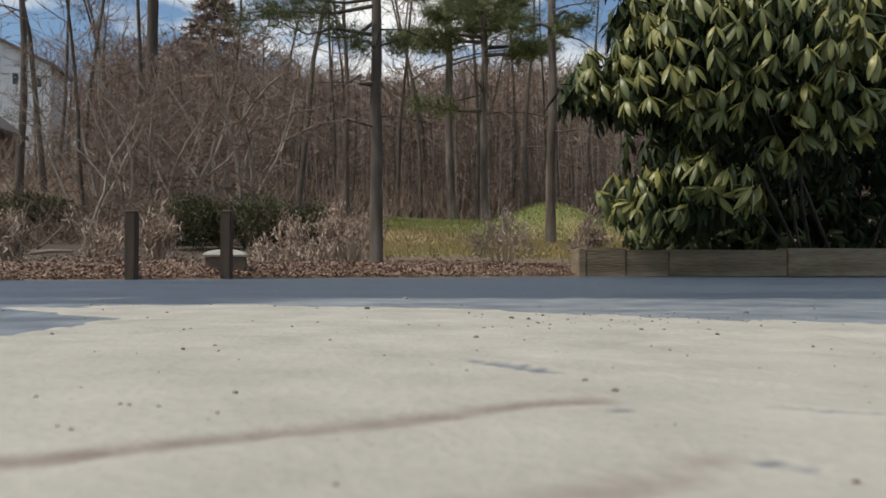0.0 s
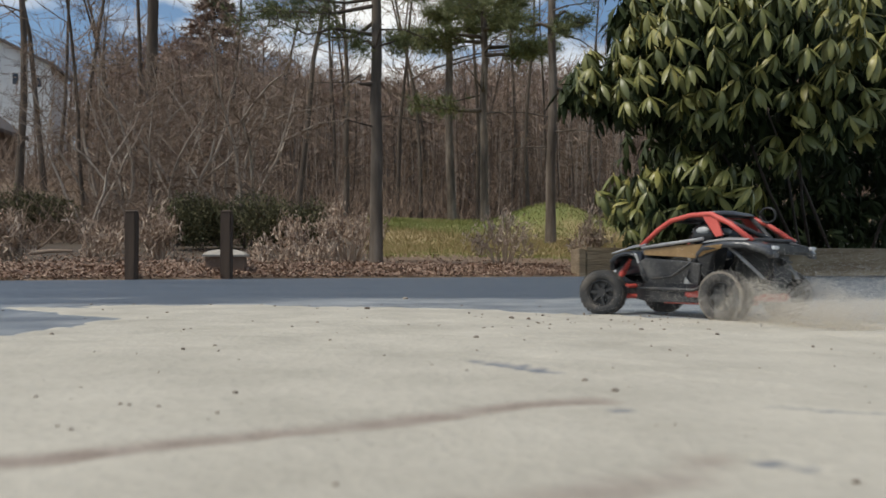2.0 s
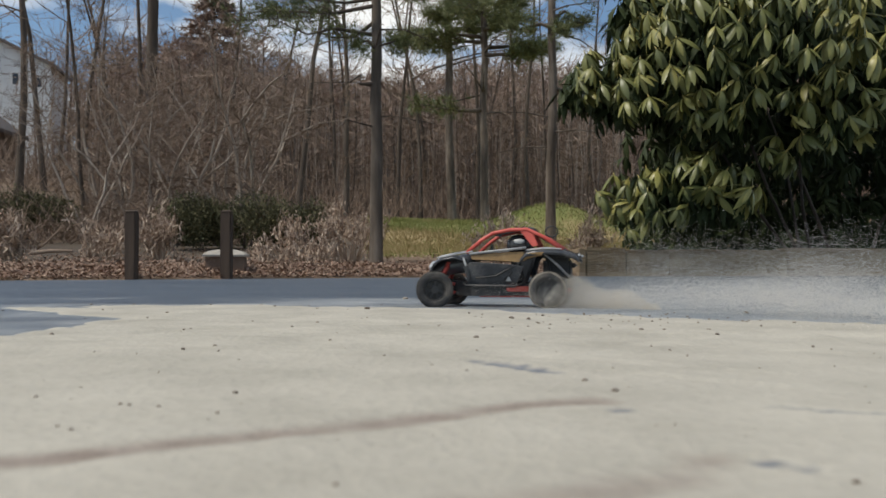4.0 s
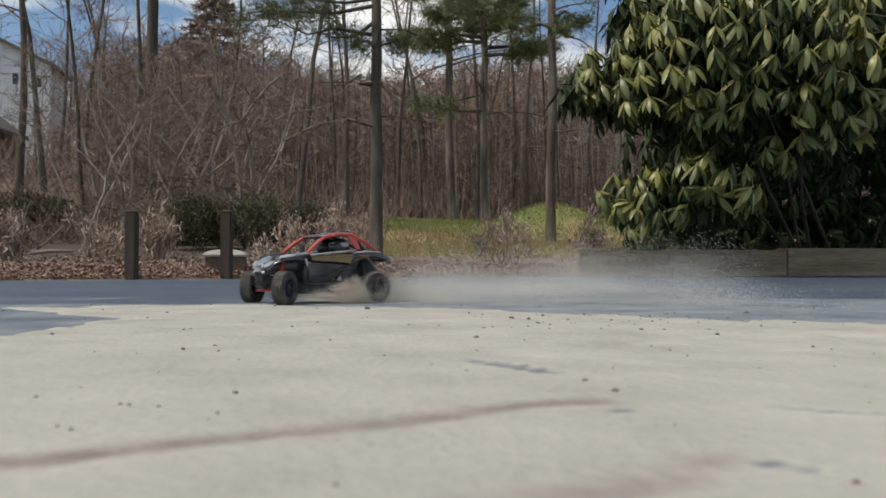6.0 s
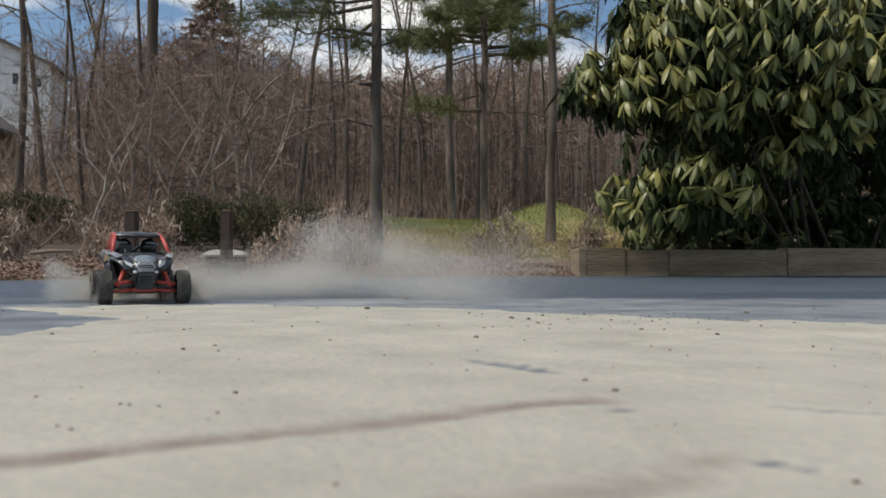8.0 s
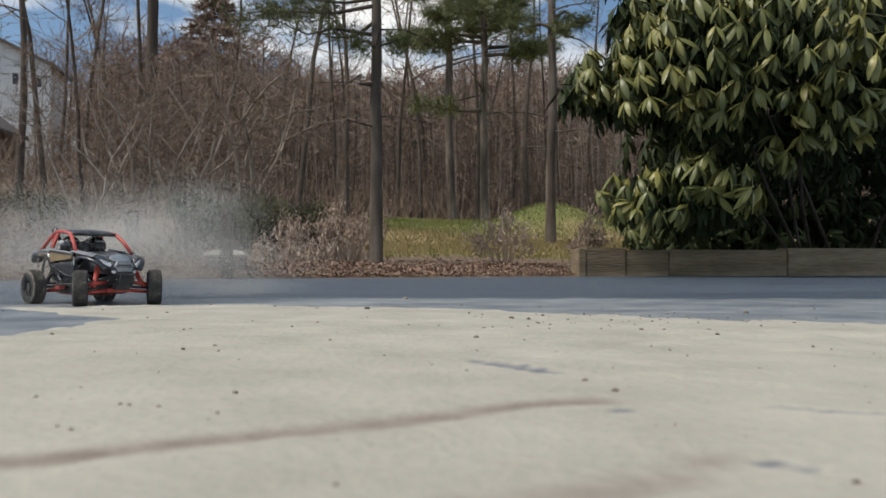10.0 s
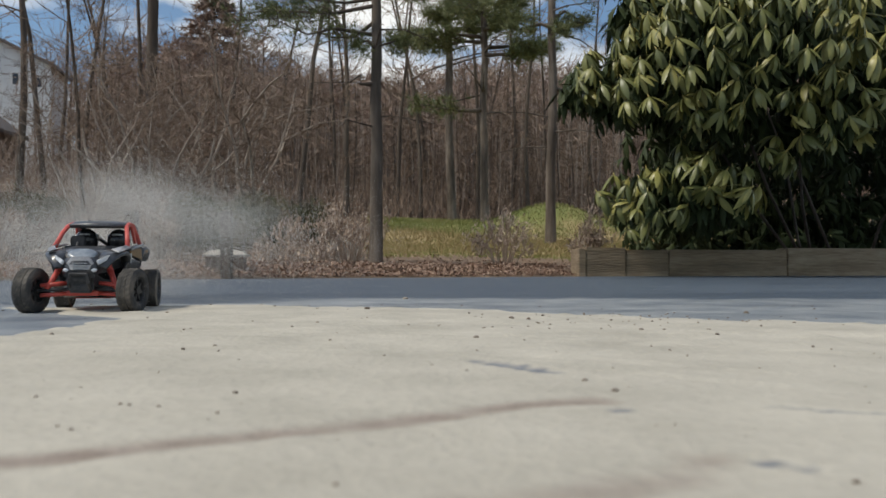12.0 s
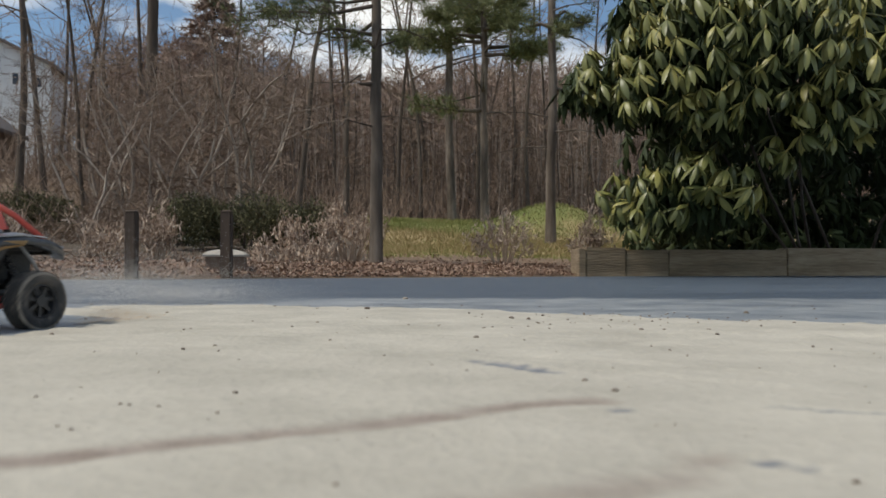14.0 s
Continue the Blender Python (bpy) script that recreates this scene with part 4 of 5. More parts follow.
# ---- posts and the small capped box ----
def post(px, y, top_px, width):
    x = spot(px, y)
    g = land(x, y)
    top = EYE + (HOR - top_px) * y / LENS
    p = thing("wooden_post", "dark brown square wooden post at the driveway edge", "post", "posts along the driveway", (x, y, g))
    b = bmesh.new()
    box(b, (width, width, top - g + 0.03), (0, 0, (top - g) / 2 - 0.015), 0.006)
    part("shaft", b, M_POST, p)
    b = bmesh.new()
    loft(b, [[(sx_ * w_, sy_ * w_, z) for sx_, sy_ in ((-1, -1), (1, -1), (1, 1), (-1, 1))] for w_, z in ((width * 0.5, top - g), (width * 0.5, top - g + 0.004), (width * 0.25, top - g + 0.012))])
    part("cap", b, M_POST, p)


post(233, 4.50, 376, 0.060)
post(401, 4.79, 376, 0.062)


def capped_box():
    y = 5.1
    x = spot(401, y)
    s = y / LENS
    g = land(x, y)
    o = thing("utility_box", "low brown box with a pale stone cap", "box", "", (x, y, g), 8)
    b = bmesh.new()
    z0, z1 = -0.05, EYE + (HOR - 455) * y / LENS - g
    loft(b, [[(sx_ * w_, sy_ * w_, z) for sx_, sy_ in ((-1, -1), (1, -1), (1, 1), (-1, 1))] for w_, z in ((0.118, z0), (0.112, z1))])
    part("body", b, M_BOX, o)
    b = bmesh.new()
    loft(b, [[(sx_ * w_, sy_ * w_, z) for sx_, sy_ in ((-1, -1), (1, -1), (1, 1), (-1, 1))] for w_, z in ((0.128, z1), (0.13, z1 + 0.012), (0.10, z1 + 0.034), (0.05, z1 + 0.045))])
    part("cap", b, M_CAP, o, "pale weathered cap")


capped_box()


# ---- leaf litter on the bed ----
def litter():
    rng = random.Random(9)
    s = Soup()
    for _ in range(34000):
        x = rng.uniform(-3.6, 2.2)
        d = abs(rng.gauss(0, 0.6)) if rng.random() < 0.85 else rng.uniform(0, 5)
        y = edge_at(x) + 0.03 + d
        if grass_share(x, y) > 0.4 and rng.random() < 0.85:
            continue
        if x > 0.95 and y > edge_at(x) - 0.05 and rng.random() < 0.7:
            continue
        L = rng.uniform(0.010, 0.028)
        a = rng.random() * 6.28
        dv = Vector((math.cos(a), math.sin(a), rng.uniform(-0.2, 0.7))).normalized() * L
        side = dv.cross(Vector((0, 0, 1)) + rv(rng, 0.4)).normalized()
        s.leaf(Vector((x, y, land(x, y) + rng.uniform(0.0, 0.02))), dv, side, L * 0.33, rng.uniform(0.1, 0.9))
    tagged(new("leaf_litter", s.mesh("leaf_litter", M_LEAFLIT)), "brown fallen leaves covering the planting bed", "leaves", kind="stuff")


litter()


def lawn():
    rng = random.Random(10)
    s, dry = Soup(), Soup()
    n = 0
    while n < 42000:
        y = 7.0 + 16 * rng.random() ** 1.3
        x = rng.uniform(-0.10, 0.36) * y
        if rng.random() > grass_share(x, y):
            continue
        n += 1
        h = rng.uniform(0.02, 0.05) * (1 + y / 25)
        (dry if rng.random() < straw_share(x, y) * 0.85 else s).blade(Vector((x, y, land(x, y) - 0.005)), Vector((rng.gauss(0, 0.4) * h, rng.gauss(0, 0.4) * h, h)), 0.0025 * (1 + y / 8), Vector((1, 0, 0)))
    tagged(new("grass", s.mesh("grass", M_GRASS)), "short yellow-green early spring lawn", "grass", kind="stuff")
    tagged(new("dry_grass", dry.mesh("dry_grass", M_STRAW)), "straw-coloured dead grass along the lawn edge", "grass", kind="stuff")


lawn()


# ---- dry hydrangea bushes ----
def dry_bush(px0, px1, top_px, y, seed, stems=16, flower=1.0):
    rng = random.Random(seed)
    x = spot((px0 + px1) / 2, y)
    g = land(x, y)
    hgt = EYE + (HOR - top_px) * y / LENS - g
    half = (px1 - px0) / 2 * y / LENS
    o = thing("dry_hydrangea_bush", "leafless hydrangea bush with tan stems and dried flower heads", "bush", "dry hydrangeas along the bed", (x, y, g))
    for _ in range(stems):
        st = Soup()
        a = rng.random() * 6.28
        rr = half * math.sqrt(rng.random())
        tip = Vector((rr * math.cos(a), rr * math.sin(a) * 0.8, hgt * (1 - 0.35 * (rr / half) ** 2) * rng.uniform(0.5, 1.05)))
        foot = Vector((tip.x * 0.3, tip.y * 0.3, -0.02))
        mid = foot.lerp(tip, 0.5) + rv(rng, 0.02) + Vector((0, 0, hgt * 0.06))
        st.tube([foot, mid, tip], [0.009, 0.007, 0.005], 4)
        ends = [tip]
        for _k in range(3):
            q = mid.lerp(tip, rng.random() * 0.8)
            e = q + (tip - mid) * 0.5 + rv(rng, 0.05)
            st.tube([q, e], [0.005, 0.003], 3)
            ends.append(e)
        stem = part("stem", st.mesh("stem", M_DEADLEAF), None, o)
        for e in ends:
            fl = Soup()
            for _k in range(int(26 * flower)):
                p = e + Vector((rng.gauss(0, 0.015), rng.gauss(0, 0.015), rng.gauss(-0.03, 0.045)))
                d = (rv(rng, 0.6) + Vector((0, 0, rng.choice((1.2, 1.2, -0.6))))).normalized() * rng.uniform(0.025, 0.065)
                fl.leaf(p, d, d.cross(rv(rng)).normalized(), rng.uniform(0.0028, 0.006), 0.4)
            part("flower_head", fl.mesh("flower_head", M_DEADLEAF), None, stem)["kind"] = "stuff"


for args in ((-25, 38, 388, 5.6, 1, 16, 1.0), (145, 220, 402, 5.7, 2, 13, 0.7), (250, 316, 380, 5.9, 3, 14, 0.8), (470, 545, 386, 6.4, 4, 14, 0.75), (440, 510, 440, 6.0, 14, 7, 0.6), (562, 676, 362, 6.9, 5, 22, 0.8), (838, 948, 380, 6.9, 6, 16, 0.55), (1018, 1075, 368, 7.0, 7, 14, 0.6), (530, 600, 432, 6.2, 15, 7, 0.7)):
    dry_bush(*args)


# ---- low evergreen shrubs ----
def evergreen_shrub(px, base_y, top_px, width_px, y, seed, n=5200):
    rng = random.Random(seed)
    x = spot(px, y)
    g = land(x, y)
    top = EYE + (HOR - top_px) * y / LENS - g
    half = width_px / 2 * y / LENS
    o = thing("evergreen_shrub", "dense dark green evergreen shrub on the leafy bank", "shrub", "evergreen shrubs", (x, y, g))
    lf, st = Soup(), Soup()
    lobes = [(Vector((rng.uniform(-0.75, 0.75) * half, rng.uniform(-0.4, 0.4) * half, top * rng.uniform(0.35, 0.72))), rng.uniform(0.25, 0.45)) for _ in range(14)]
    for c, r in lobes:
        st.tube([Vector((c.x * 0.3, c.y * 0.3, -0.05)), c * 0.6, c], [0.02, 0.012, 0.006], 4)
        for _k in range(9):
            e = c + Vector((rng.uniform(-0.6, 0.6) * half * r, rng.uniform(-0.9, 0.1) * half * r, top * r * rng.uniform(0.7, 1.5)))
            st.tube([c * 0.8, (c + e) / 2 + rv(rng, 0.02), e], [0.005, 0.0035, 0.002], 3)
    for _ in range(n):
        c, r = rng.choice(lobes)
        d = rv(rng).normalized()
        p = c + Vector((d.x * half * r * 1.2, d.y * half * r, d.z * top * r)) * (rng.uniform(0.5, 1.05) + 0.12 * rng.random() ** 4 + 0.22 * noise.noise(Vector((d.x * 3 + c.x * 9, d.y * 3, d.z * 3 + c.z * 7))))
        if p.z < 0:
            p.z = rng.random() * 0.2 * top
        L = rng.uniform(0.016, 0.042)
        q = (d + rv(rng, 0.9) + Vector((0, 0, 0.4))).normalized() * L
        lf.leaf(p, q, q.cross(rv(rng)).normalized(), L * 0.24, 0.3)
    part("stem", st.mesh("stem", M_BARK), None, o)
    part("foliage", lf.mesh("foliage", M_BRUSH), None, o)


evergreen_shrub(430, 455, 350, 250, 9.0, 31, 24000)
evergreen_shrub(520, 455, 362, 130, 9.6, 32, 12000)
evergreen_shrub(35, 420, 338, 210, 11.0, 33, 15000)
evergreen_shrub(330, 455, 372, 110, 10.0, 34, 6000)


def fallen_branch():
    y = 7.4
    x = spot(75, y)
    o = thing("fallen_branch", "pale fallen branch lying on the leafy bank", "branch", "", (x, y, land(x, y) + 0.02))
    s = Soup()
    s.tube([Vector((-0.12, 0, 0.0)), Vector((0.0, 0.05, 0.10)), Vector((0.13, 0.08, 0.24))], [0.012, 0.010, 0.006], 6)
    part("limb", s.mesh("limb", M_TWIG, True), None, o)
    s = Soup()
    s.tube([Vector((-0.05, -0.1, 0.01)), Vector((0.12, -0.1, 0.03)), Vector((0.3, -0.06, 0.03))], [0.02, 0.018, 0.013], 6)
    part("limb", s.mesh("limb", M_TWIG, True), None, o)


fallen_branch()


# ---- trees ----
def grow(soup, twigs, rng, p, d, length, r, depth, bend=0.18, upward=0.25, fork=(2, 3), shrink=0.66, twig_r=0.004, sides=5):
    """Limbs that fork and taper into twigs."""
    pts, radii = [p.copy()], [r]
    q, dd = p.copy(), d.copy()
    n = 4 if r > 0.012 else 2
    for i in range(n):
        dd = (dd + rv(rng, bend) + Vector((0, 0, upward * 0.2))).normalized()
        q = q + dd * (length / n)
        pts.append(q.copy())
        radii.append(r * (1 - 0.5 * (i + 1) / n))
    (soup if r > twig_r * 2 else twigs).tube(pts, radii, sides if r > 0.03 else 3)
    if depth <= 0:
        return
    for _ in range(rng.randint(*fork) + 1):
        k = rng.uniform(0.35, 1.0)
        i = min(n, int(k * n))
        nd = (dd + rv(rng, 0.55) + Vector((0, 0, upward))).normalized()
        grow(soup, twigs, rng, pts[i], nd, length * shrink * rng.uniform(0.7, 1.15), max(twig_r, radii[i] * 0.55), depth - 1, bend, upward, fork, shrink, twig_r, sides)


def bare_tree_meshes(seed, height, r, depth=4, lean=0.025):
    """Trunk and crown of a tall forest tree."""
    rng = random.Random(seed)
    trunk, limbs = Soup(), Soup()
    d = Vector((rng.gauss(0, lean), rng.gauss(0, lean), 1)).normalized()
    pts, radii = [], []
    p = Vector((0, 0, -0.15))
    n = 10
    for i in range(n + 1):
        pts.append(p.copy())
        radii.append(r * (1 - 0.8 * i / n) * (1.25 if i == 0 else 1))
        d = (d + rv(rng, 0.05) + Vector((0, 0, 0.05))).normalized()
        p = p + d * height / n
    trunk.tube(pts, radii, 9)
    for i in range(1, n + 1):
        for _ in range(2 if i < 6 else 3):
            a = rng.random() * 6.28
            nd = Vector((math.cos(a), math.sin(a), rng.uniform(0.2, 0.9))).normalized()
            grow(limbs, limbs, rng, pts[i].lerp(pts[i - 1], rng.random()), nd, height * rng.uniform(0.08, 0.18) * (0.6 if i < 4 else 1), max(0.006, radii[i] * (0.2 if i < 4 else 0.45)), depth - 2, bend=0.28, upward=0.15, twig_r=0.005)
    return trunk.mesh("trunk", M_BARK, True), limbs.mesh("crown", M_TWIG)


def sapling_meshes(seed, height, r, stems):
    """Crooked stems of a thicket tree, each with its own spreading twigs."""
    rng = random.Random(seed)
    out = []
    for s in range(stems):
        st, tw = Soup(), Soup()
        a = 6.28 * s / stems + rng.random()
        lean = rng.uniform(0.05, 0.24)
        d = Vector((lean * math.cos(a), lean * math.sin(a), 1)).normalized()
        p = Vector((0.1 * math.cos(a), 0.1 * math.sin(a), -0.1))
        n = 9
        hh = height * rng.uniform(0.65, 1.0)
        pts, radii = [], []
        for i in range(n + 1):
            pts.append(p.copy())
            radii.append(r * (1 - 0.8 * i / n))
            d = (d + rv(rng, 0.22) + Vector((0, 0, 0.12))).normalized()
            p = p + d * hh / n
        st.tube(pts, radii, 6)
        for i in range(2, n + 1):
            for _ in range(2 if i < 6 else 3):
                b = rng.random() * 6.28
                nd = Vector((math.cos(b), math.sin(b), rng.uniform(-0.1, 0.8))).normalized()
                grow(tw, tw, rng, pts[i], nd, hh * rng.uniform(0.08, 0.2), max(0.005, radii[i] * 0.5), 2, bend=0.3, upward=0.06, twig_r=0.0035)
        out.append((st.mesh("stem", M_PALEBARK, True), tw.mesh("twig_spray", M_TWIG)))
    return out


def plant(name, meshes, x, y, rz, scale, label, category, group, part_names=("trunk", "crown")):
    o = tagged(new(name), label, category, group)
    o.matrix_basis = pose(x, y, land(x, y), 0, 0, rz) @ Matrix.Diagonal((scale, scale, scale, 1))
    for pn, me in zip(part_names, meshes):
        part(pn, me, None, o)
    return o


def pine(px, y, r_px, seed, height, boughs, label, lean=0.0):
    """A pine: bare lower bole, dead stubs, and flat boughs of needles; boughs: (height, reach, bearing) rows."""
    rng = random.Random(seed)
    x = spot(px, y)
    g = land(x, y)
    r = r_px * y / LENS
    trunk, made = Soup(), []
    q_ = y / 16.0
    n = 12
    pts = [Vector((lean * height * i / n + rng.gauss(0, 0.0012) * y, 0, -0.2 + height * i / n)) for i in range(n + 1)]
    trunk.tube(pts, [r * (1.2 if i == 0 else 1 - 0.6 * i / n) for i in range(n + 1)], 12)

    def axis(z):
        return Vector((lean * z, 0, z))
    for _ in range(16):
        z = rng.uniform(0.15, 0.8) * height
        a = rng.random() * 6.28
        d = Vector((math.cos(a), math.sin(a), rng.uniform(-0.2, 0.4)))
        dead = Soup()
        made.append((dead, Soup()))
        dead.tube([axis(z), axis(z) + d * rng.uniform(0.3, 0.9) * q_, axis(z) + d * rng.uniform(1.0, 1.5) * q_ + Vector((0, 0, -0.1))], [0.022 * q_, 0.014 * q_, 0.006 * q_], 4)
    for z, reach, a, full in boughs:
        d = Vector((math.cos(a), math.sin(a), 0.10))
        tips = []
        pts2 = [axis(z) + d * reach * k + Vector((0, 0, -0.10 * reach * k * k)) + rv(rng, 0.04) for k in (0, 0.35, 0.7, 1.0)]
        bough, needles = Soup(), Soup()
        bough.tube(pts2, [0.045 * q_, 0.032 * q_, 0.02 * q_, 0.008 * q_], 5)
        for _ in range(int(22 * full)):
            k = rng.uniform(0.25, 1.0)
            p = pts2[0].lerp(pts2[3], k) + Vector((0, 0, -0.05))
            sd = (Vector((-d.y, d.x, 0)) * rng.choice((-1, 1)) + d * 0.6 + rv(rng, 0.15)).normalized()
            e = p + sd * rng.uniform(0.15, 0.45) * reach * (1.15 - k * 0.6) + Vector((0, 0, rng.uniform(-0.05, 0.12)))
            bough.tube([p, e], [0.012 * q_, 0.005 * q_], 3)
            for _t in range(9):
                c = p.lerp(e, rng.uniform(0.3, 1.05)) + rv(rng, 0.08 * q_)
                for _n in range(8):
                    nd = (rv(rng, 0.8) + Vector((0, 0, 0.45)) + sd * 0.8).normalized() * rng.uniform(0.10, 0.2) * q_
                    needles.blade(c, nd, 0.006 * q_, nd.cross(rv(rng)).normalized())
        made.append((bough, needles))
    o = thing("pine_tree", label, "pine tree", "tall pines behind the bed", (x, y, g))
    part("trunk", trunk.mesh("trunk", M_PINEBARK, True), None, o)
    for bough, needles in made:
        b = part("bough", bough.mesh("bough", M_BARK, True), None, o)
        if needles.v:
            part("needle_spray", needles.mesh("needle_spray", M_NEEDLE), None, b, "yellow-green pine needles")["kind"] = "stuff"


def height_of(py, y, px):
    return EYE + (HOR - py) * y / LENS - land(spot(px, y), y)


def bough_rows(y, px, spec):
    return [(height_of(py, y, px), reach * y / LENS, ang, full) for py, reach, ang, full in spec]


PI = math.pi
pine(664, 6.5, 12.5, 51, 4.4, bough_rows(6.5, 664, [(20, 250, PI, 1.6), (-10, 200, 2.8, 1.4), (75, 40, 3.6, 0.6), (75, 45, 0.2, 0.6), (150, 60, PI, 0.0), (55, 170, 3.5, 0.5), (-30, 190, 0.2, 1.2), (-60, 200, PI, 1.5), (-70, 170, 4.6, 1.2), (40, 150, 2.5, 0.4)]), "tall pine with straight grey-brown trunk and sparse boughs")
pine(857, 19, 7.5, 52, 12, bough_rows(19, 857, [(10, 60, PI, 1.4), (0, 80, 0.2, 1.4), (65, 125, 3.3, 1.4), (85, 125, 0.1, 2.0), (95, 115, -0.3, 1.5), (75, 110, 3.0, 1.0), (40, 90, 5.6, 0.8), (195, 130, 3.3, 0.9), (30, 90, 4.4, 0.9), (-40, 150, 2.6, 1.0), (-40, 140, 0.3, 1.5), (50, 70, 5.2, 1.2)]), "tall pine with moss-green boughs over the lawn")
pine(977, 11.5, 9.5, 53, 7.5, bough_rows(11.5, 977, [(40, 80, PI, 0.6), (160, 70, 0.3, 0.7), (25, 70, 0.2, 0.9), (60, 60, 5.0, 0.5), (-20, 110, 3.0, 0.9), (-30, 100, 0.3, 0.9)]), "pine with flaking grey bark beside the lawn", 0.003)
pine(800, 22, 8, 54, 14, bough_rows(22, 800, [(70, 90, 3.2, 1.8), (20, 90, 0.3, 1.6), (-20, 100, 3.0, 1.5), (40, 70, 4.4, 1.4), (55, 80, 6.0, 1.4)]), "slender pine in front of the woods", -0.02)

kinds = [bare_tree_meshes(100 + i, h, r, 4) for i, (h, r) in enumerate(((12, 0.085), (13, 0.07), (11, 0.08), (14, 0.07)))]
sapling_kinds = [sapling_meshes(200 + i, 4.2, 0.037, 3 + i % 2) for i in range(4)]
rng = random.Random(44)
for px, y, k, sc in ((30, 17, 0, 1.0), (78, 22, 1, 1.1), (140, 26, 2, 1.0), (232, 28, 3, 1.2), (254, 24, 0, 2.2), (525, 19, 1, 1.0), (613, 21, 2, 1.0), (590, 26, 3, 0.9), (722, 30, 0, 0.9), (765, 28, 1, 0.9), (845, 24, 3, 0.9), (152, 13, 1, 0.5), (100, 34, 3, 1.2), (190, 32, 1, 1.2), (700, 25, 2, 0.9), (745, 23, 1, 0.85), (905, 27, 3, 0.9), (935, 24, 0, 0.8), (1040, 26, 2, 0.8), (480, 30, 1, 1.0)):
    plant("bare_tree", kinds[k], spot(px, y), y, rng.random() * 360, sc, "leafless grey-brown deciduous tree on the wooded slope", "tree", "bare trees")
for i, px in enumerate((150, 205, 235, 250, 268, 300, 318, 345, 372, 398, 420, 436, 185, 285, 330, 410)):
    y = 11.0 + 6.0 * ((i * 0.37) % 1)
    x = spot(px, y)
    sc = rng.uniform(0.72, 1.0) * (0.45 + y / 26)
    o = tagged(new("bare_sapling"), "many-stemmed leafless sapling with pale crooked stems", "sapling", "thicket of saplings")
    o.matrix_basis = pose(x, y, land(x, y), 0, 0, rng.random() * 360) @ Matrix.Diagonal((sc, sc, sc, 1))
    for stem_me, twig_me in sapling_kinds[i % 4]:
        part("twig_spray", twig_me, None, part("stem", stem_me, None, o))["kind"] = "stuff"
for i in range(15):
    y = rng.uniform(26, 46)
    px = rng.uniform(130, 1250)
    plant("bare_tree", kinds[i % 4], spot(px, y), y, rng.random() * 360, rng.uniform(0.75, 1.05) * (1 if px < 500 else 0.8), "leafless grey-brown deciduous tree on the wooded slope", "tree", "bare trees")


def far_woods():
    rng = random.Random(77)
    s, b = Soup(), Soup()
    for i in range(1300):
        y = 34 + 90 * rng.random()
        x = rng.uniform(-0.62, 0.62) * y
        g = land(x, y)
        u = x / y
        if y < 62 and u < -0.42:
            continue
        roof = 0.243 + 0.03 * noise.noise((u * 6, 0.2, 0.0)) if u > -0.22 else 0.285 + 0.02 * noise.noise((u * 9, 0.2, 0.0))
        hgt = min(rng.uniform(7.5, 14.0), roof * y * rng.uniform(0.86, 1.03) - g)
        if hgt < 2.0:
            continue
        r = rng.uniform(0.05, 0.13)
        lean = Vector((rng.gauss(0, 0.04), rng.gauss(0, 0.04), 1))
        foot = Vector((x, y, g - 0.2))
        b.tube([foot, foot + lean * hgt * 0.5, foot + lean * hgt], [r, r * 0.7, 0.02], 4)
        for _ in range(30):
            k = rng.uniform(0.2, 1.0)
            p = foot + lean * hgt * k
            a = rng.random() * 6.28
            d = Vector((math.cos(a), math.sin(a), rng.uniform(0.3, 1.3))).normalized() * hgt * rng.uniform(0.08, 0.2)
            s.tube([p, p + d], [0.03, 0.008], 3)
            for _k in range(4):
                q = p + d * rng.uniform(0.3, 1)
                e = (d.normalized() + rv(rng, 0.6)).normalized() * rng.uniform(0.4, 1.1)
                s.blade(q, e, 0.026, e.cross(rv(rng)).normalized())
    tagged(new("far_wood_trunks", b.mesh("far_wood_trunks", M_BARK)), "grey trunks of the leafless wood on the hillside", "woods", kind="stuff")
    tagged(new("far_wood_twigs", s.mesh("far_wood_twigs", M_FARTWIG)), "reddish-brown winter twigs of the hillside wood", "woods", kind="stuff")


far_woods()


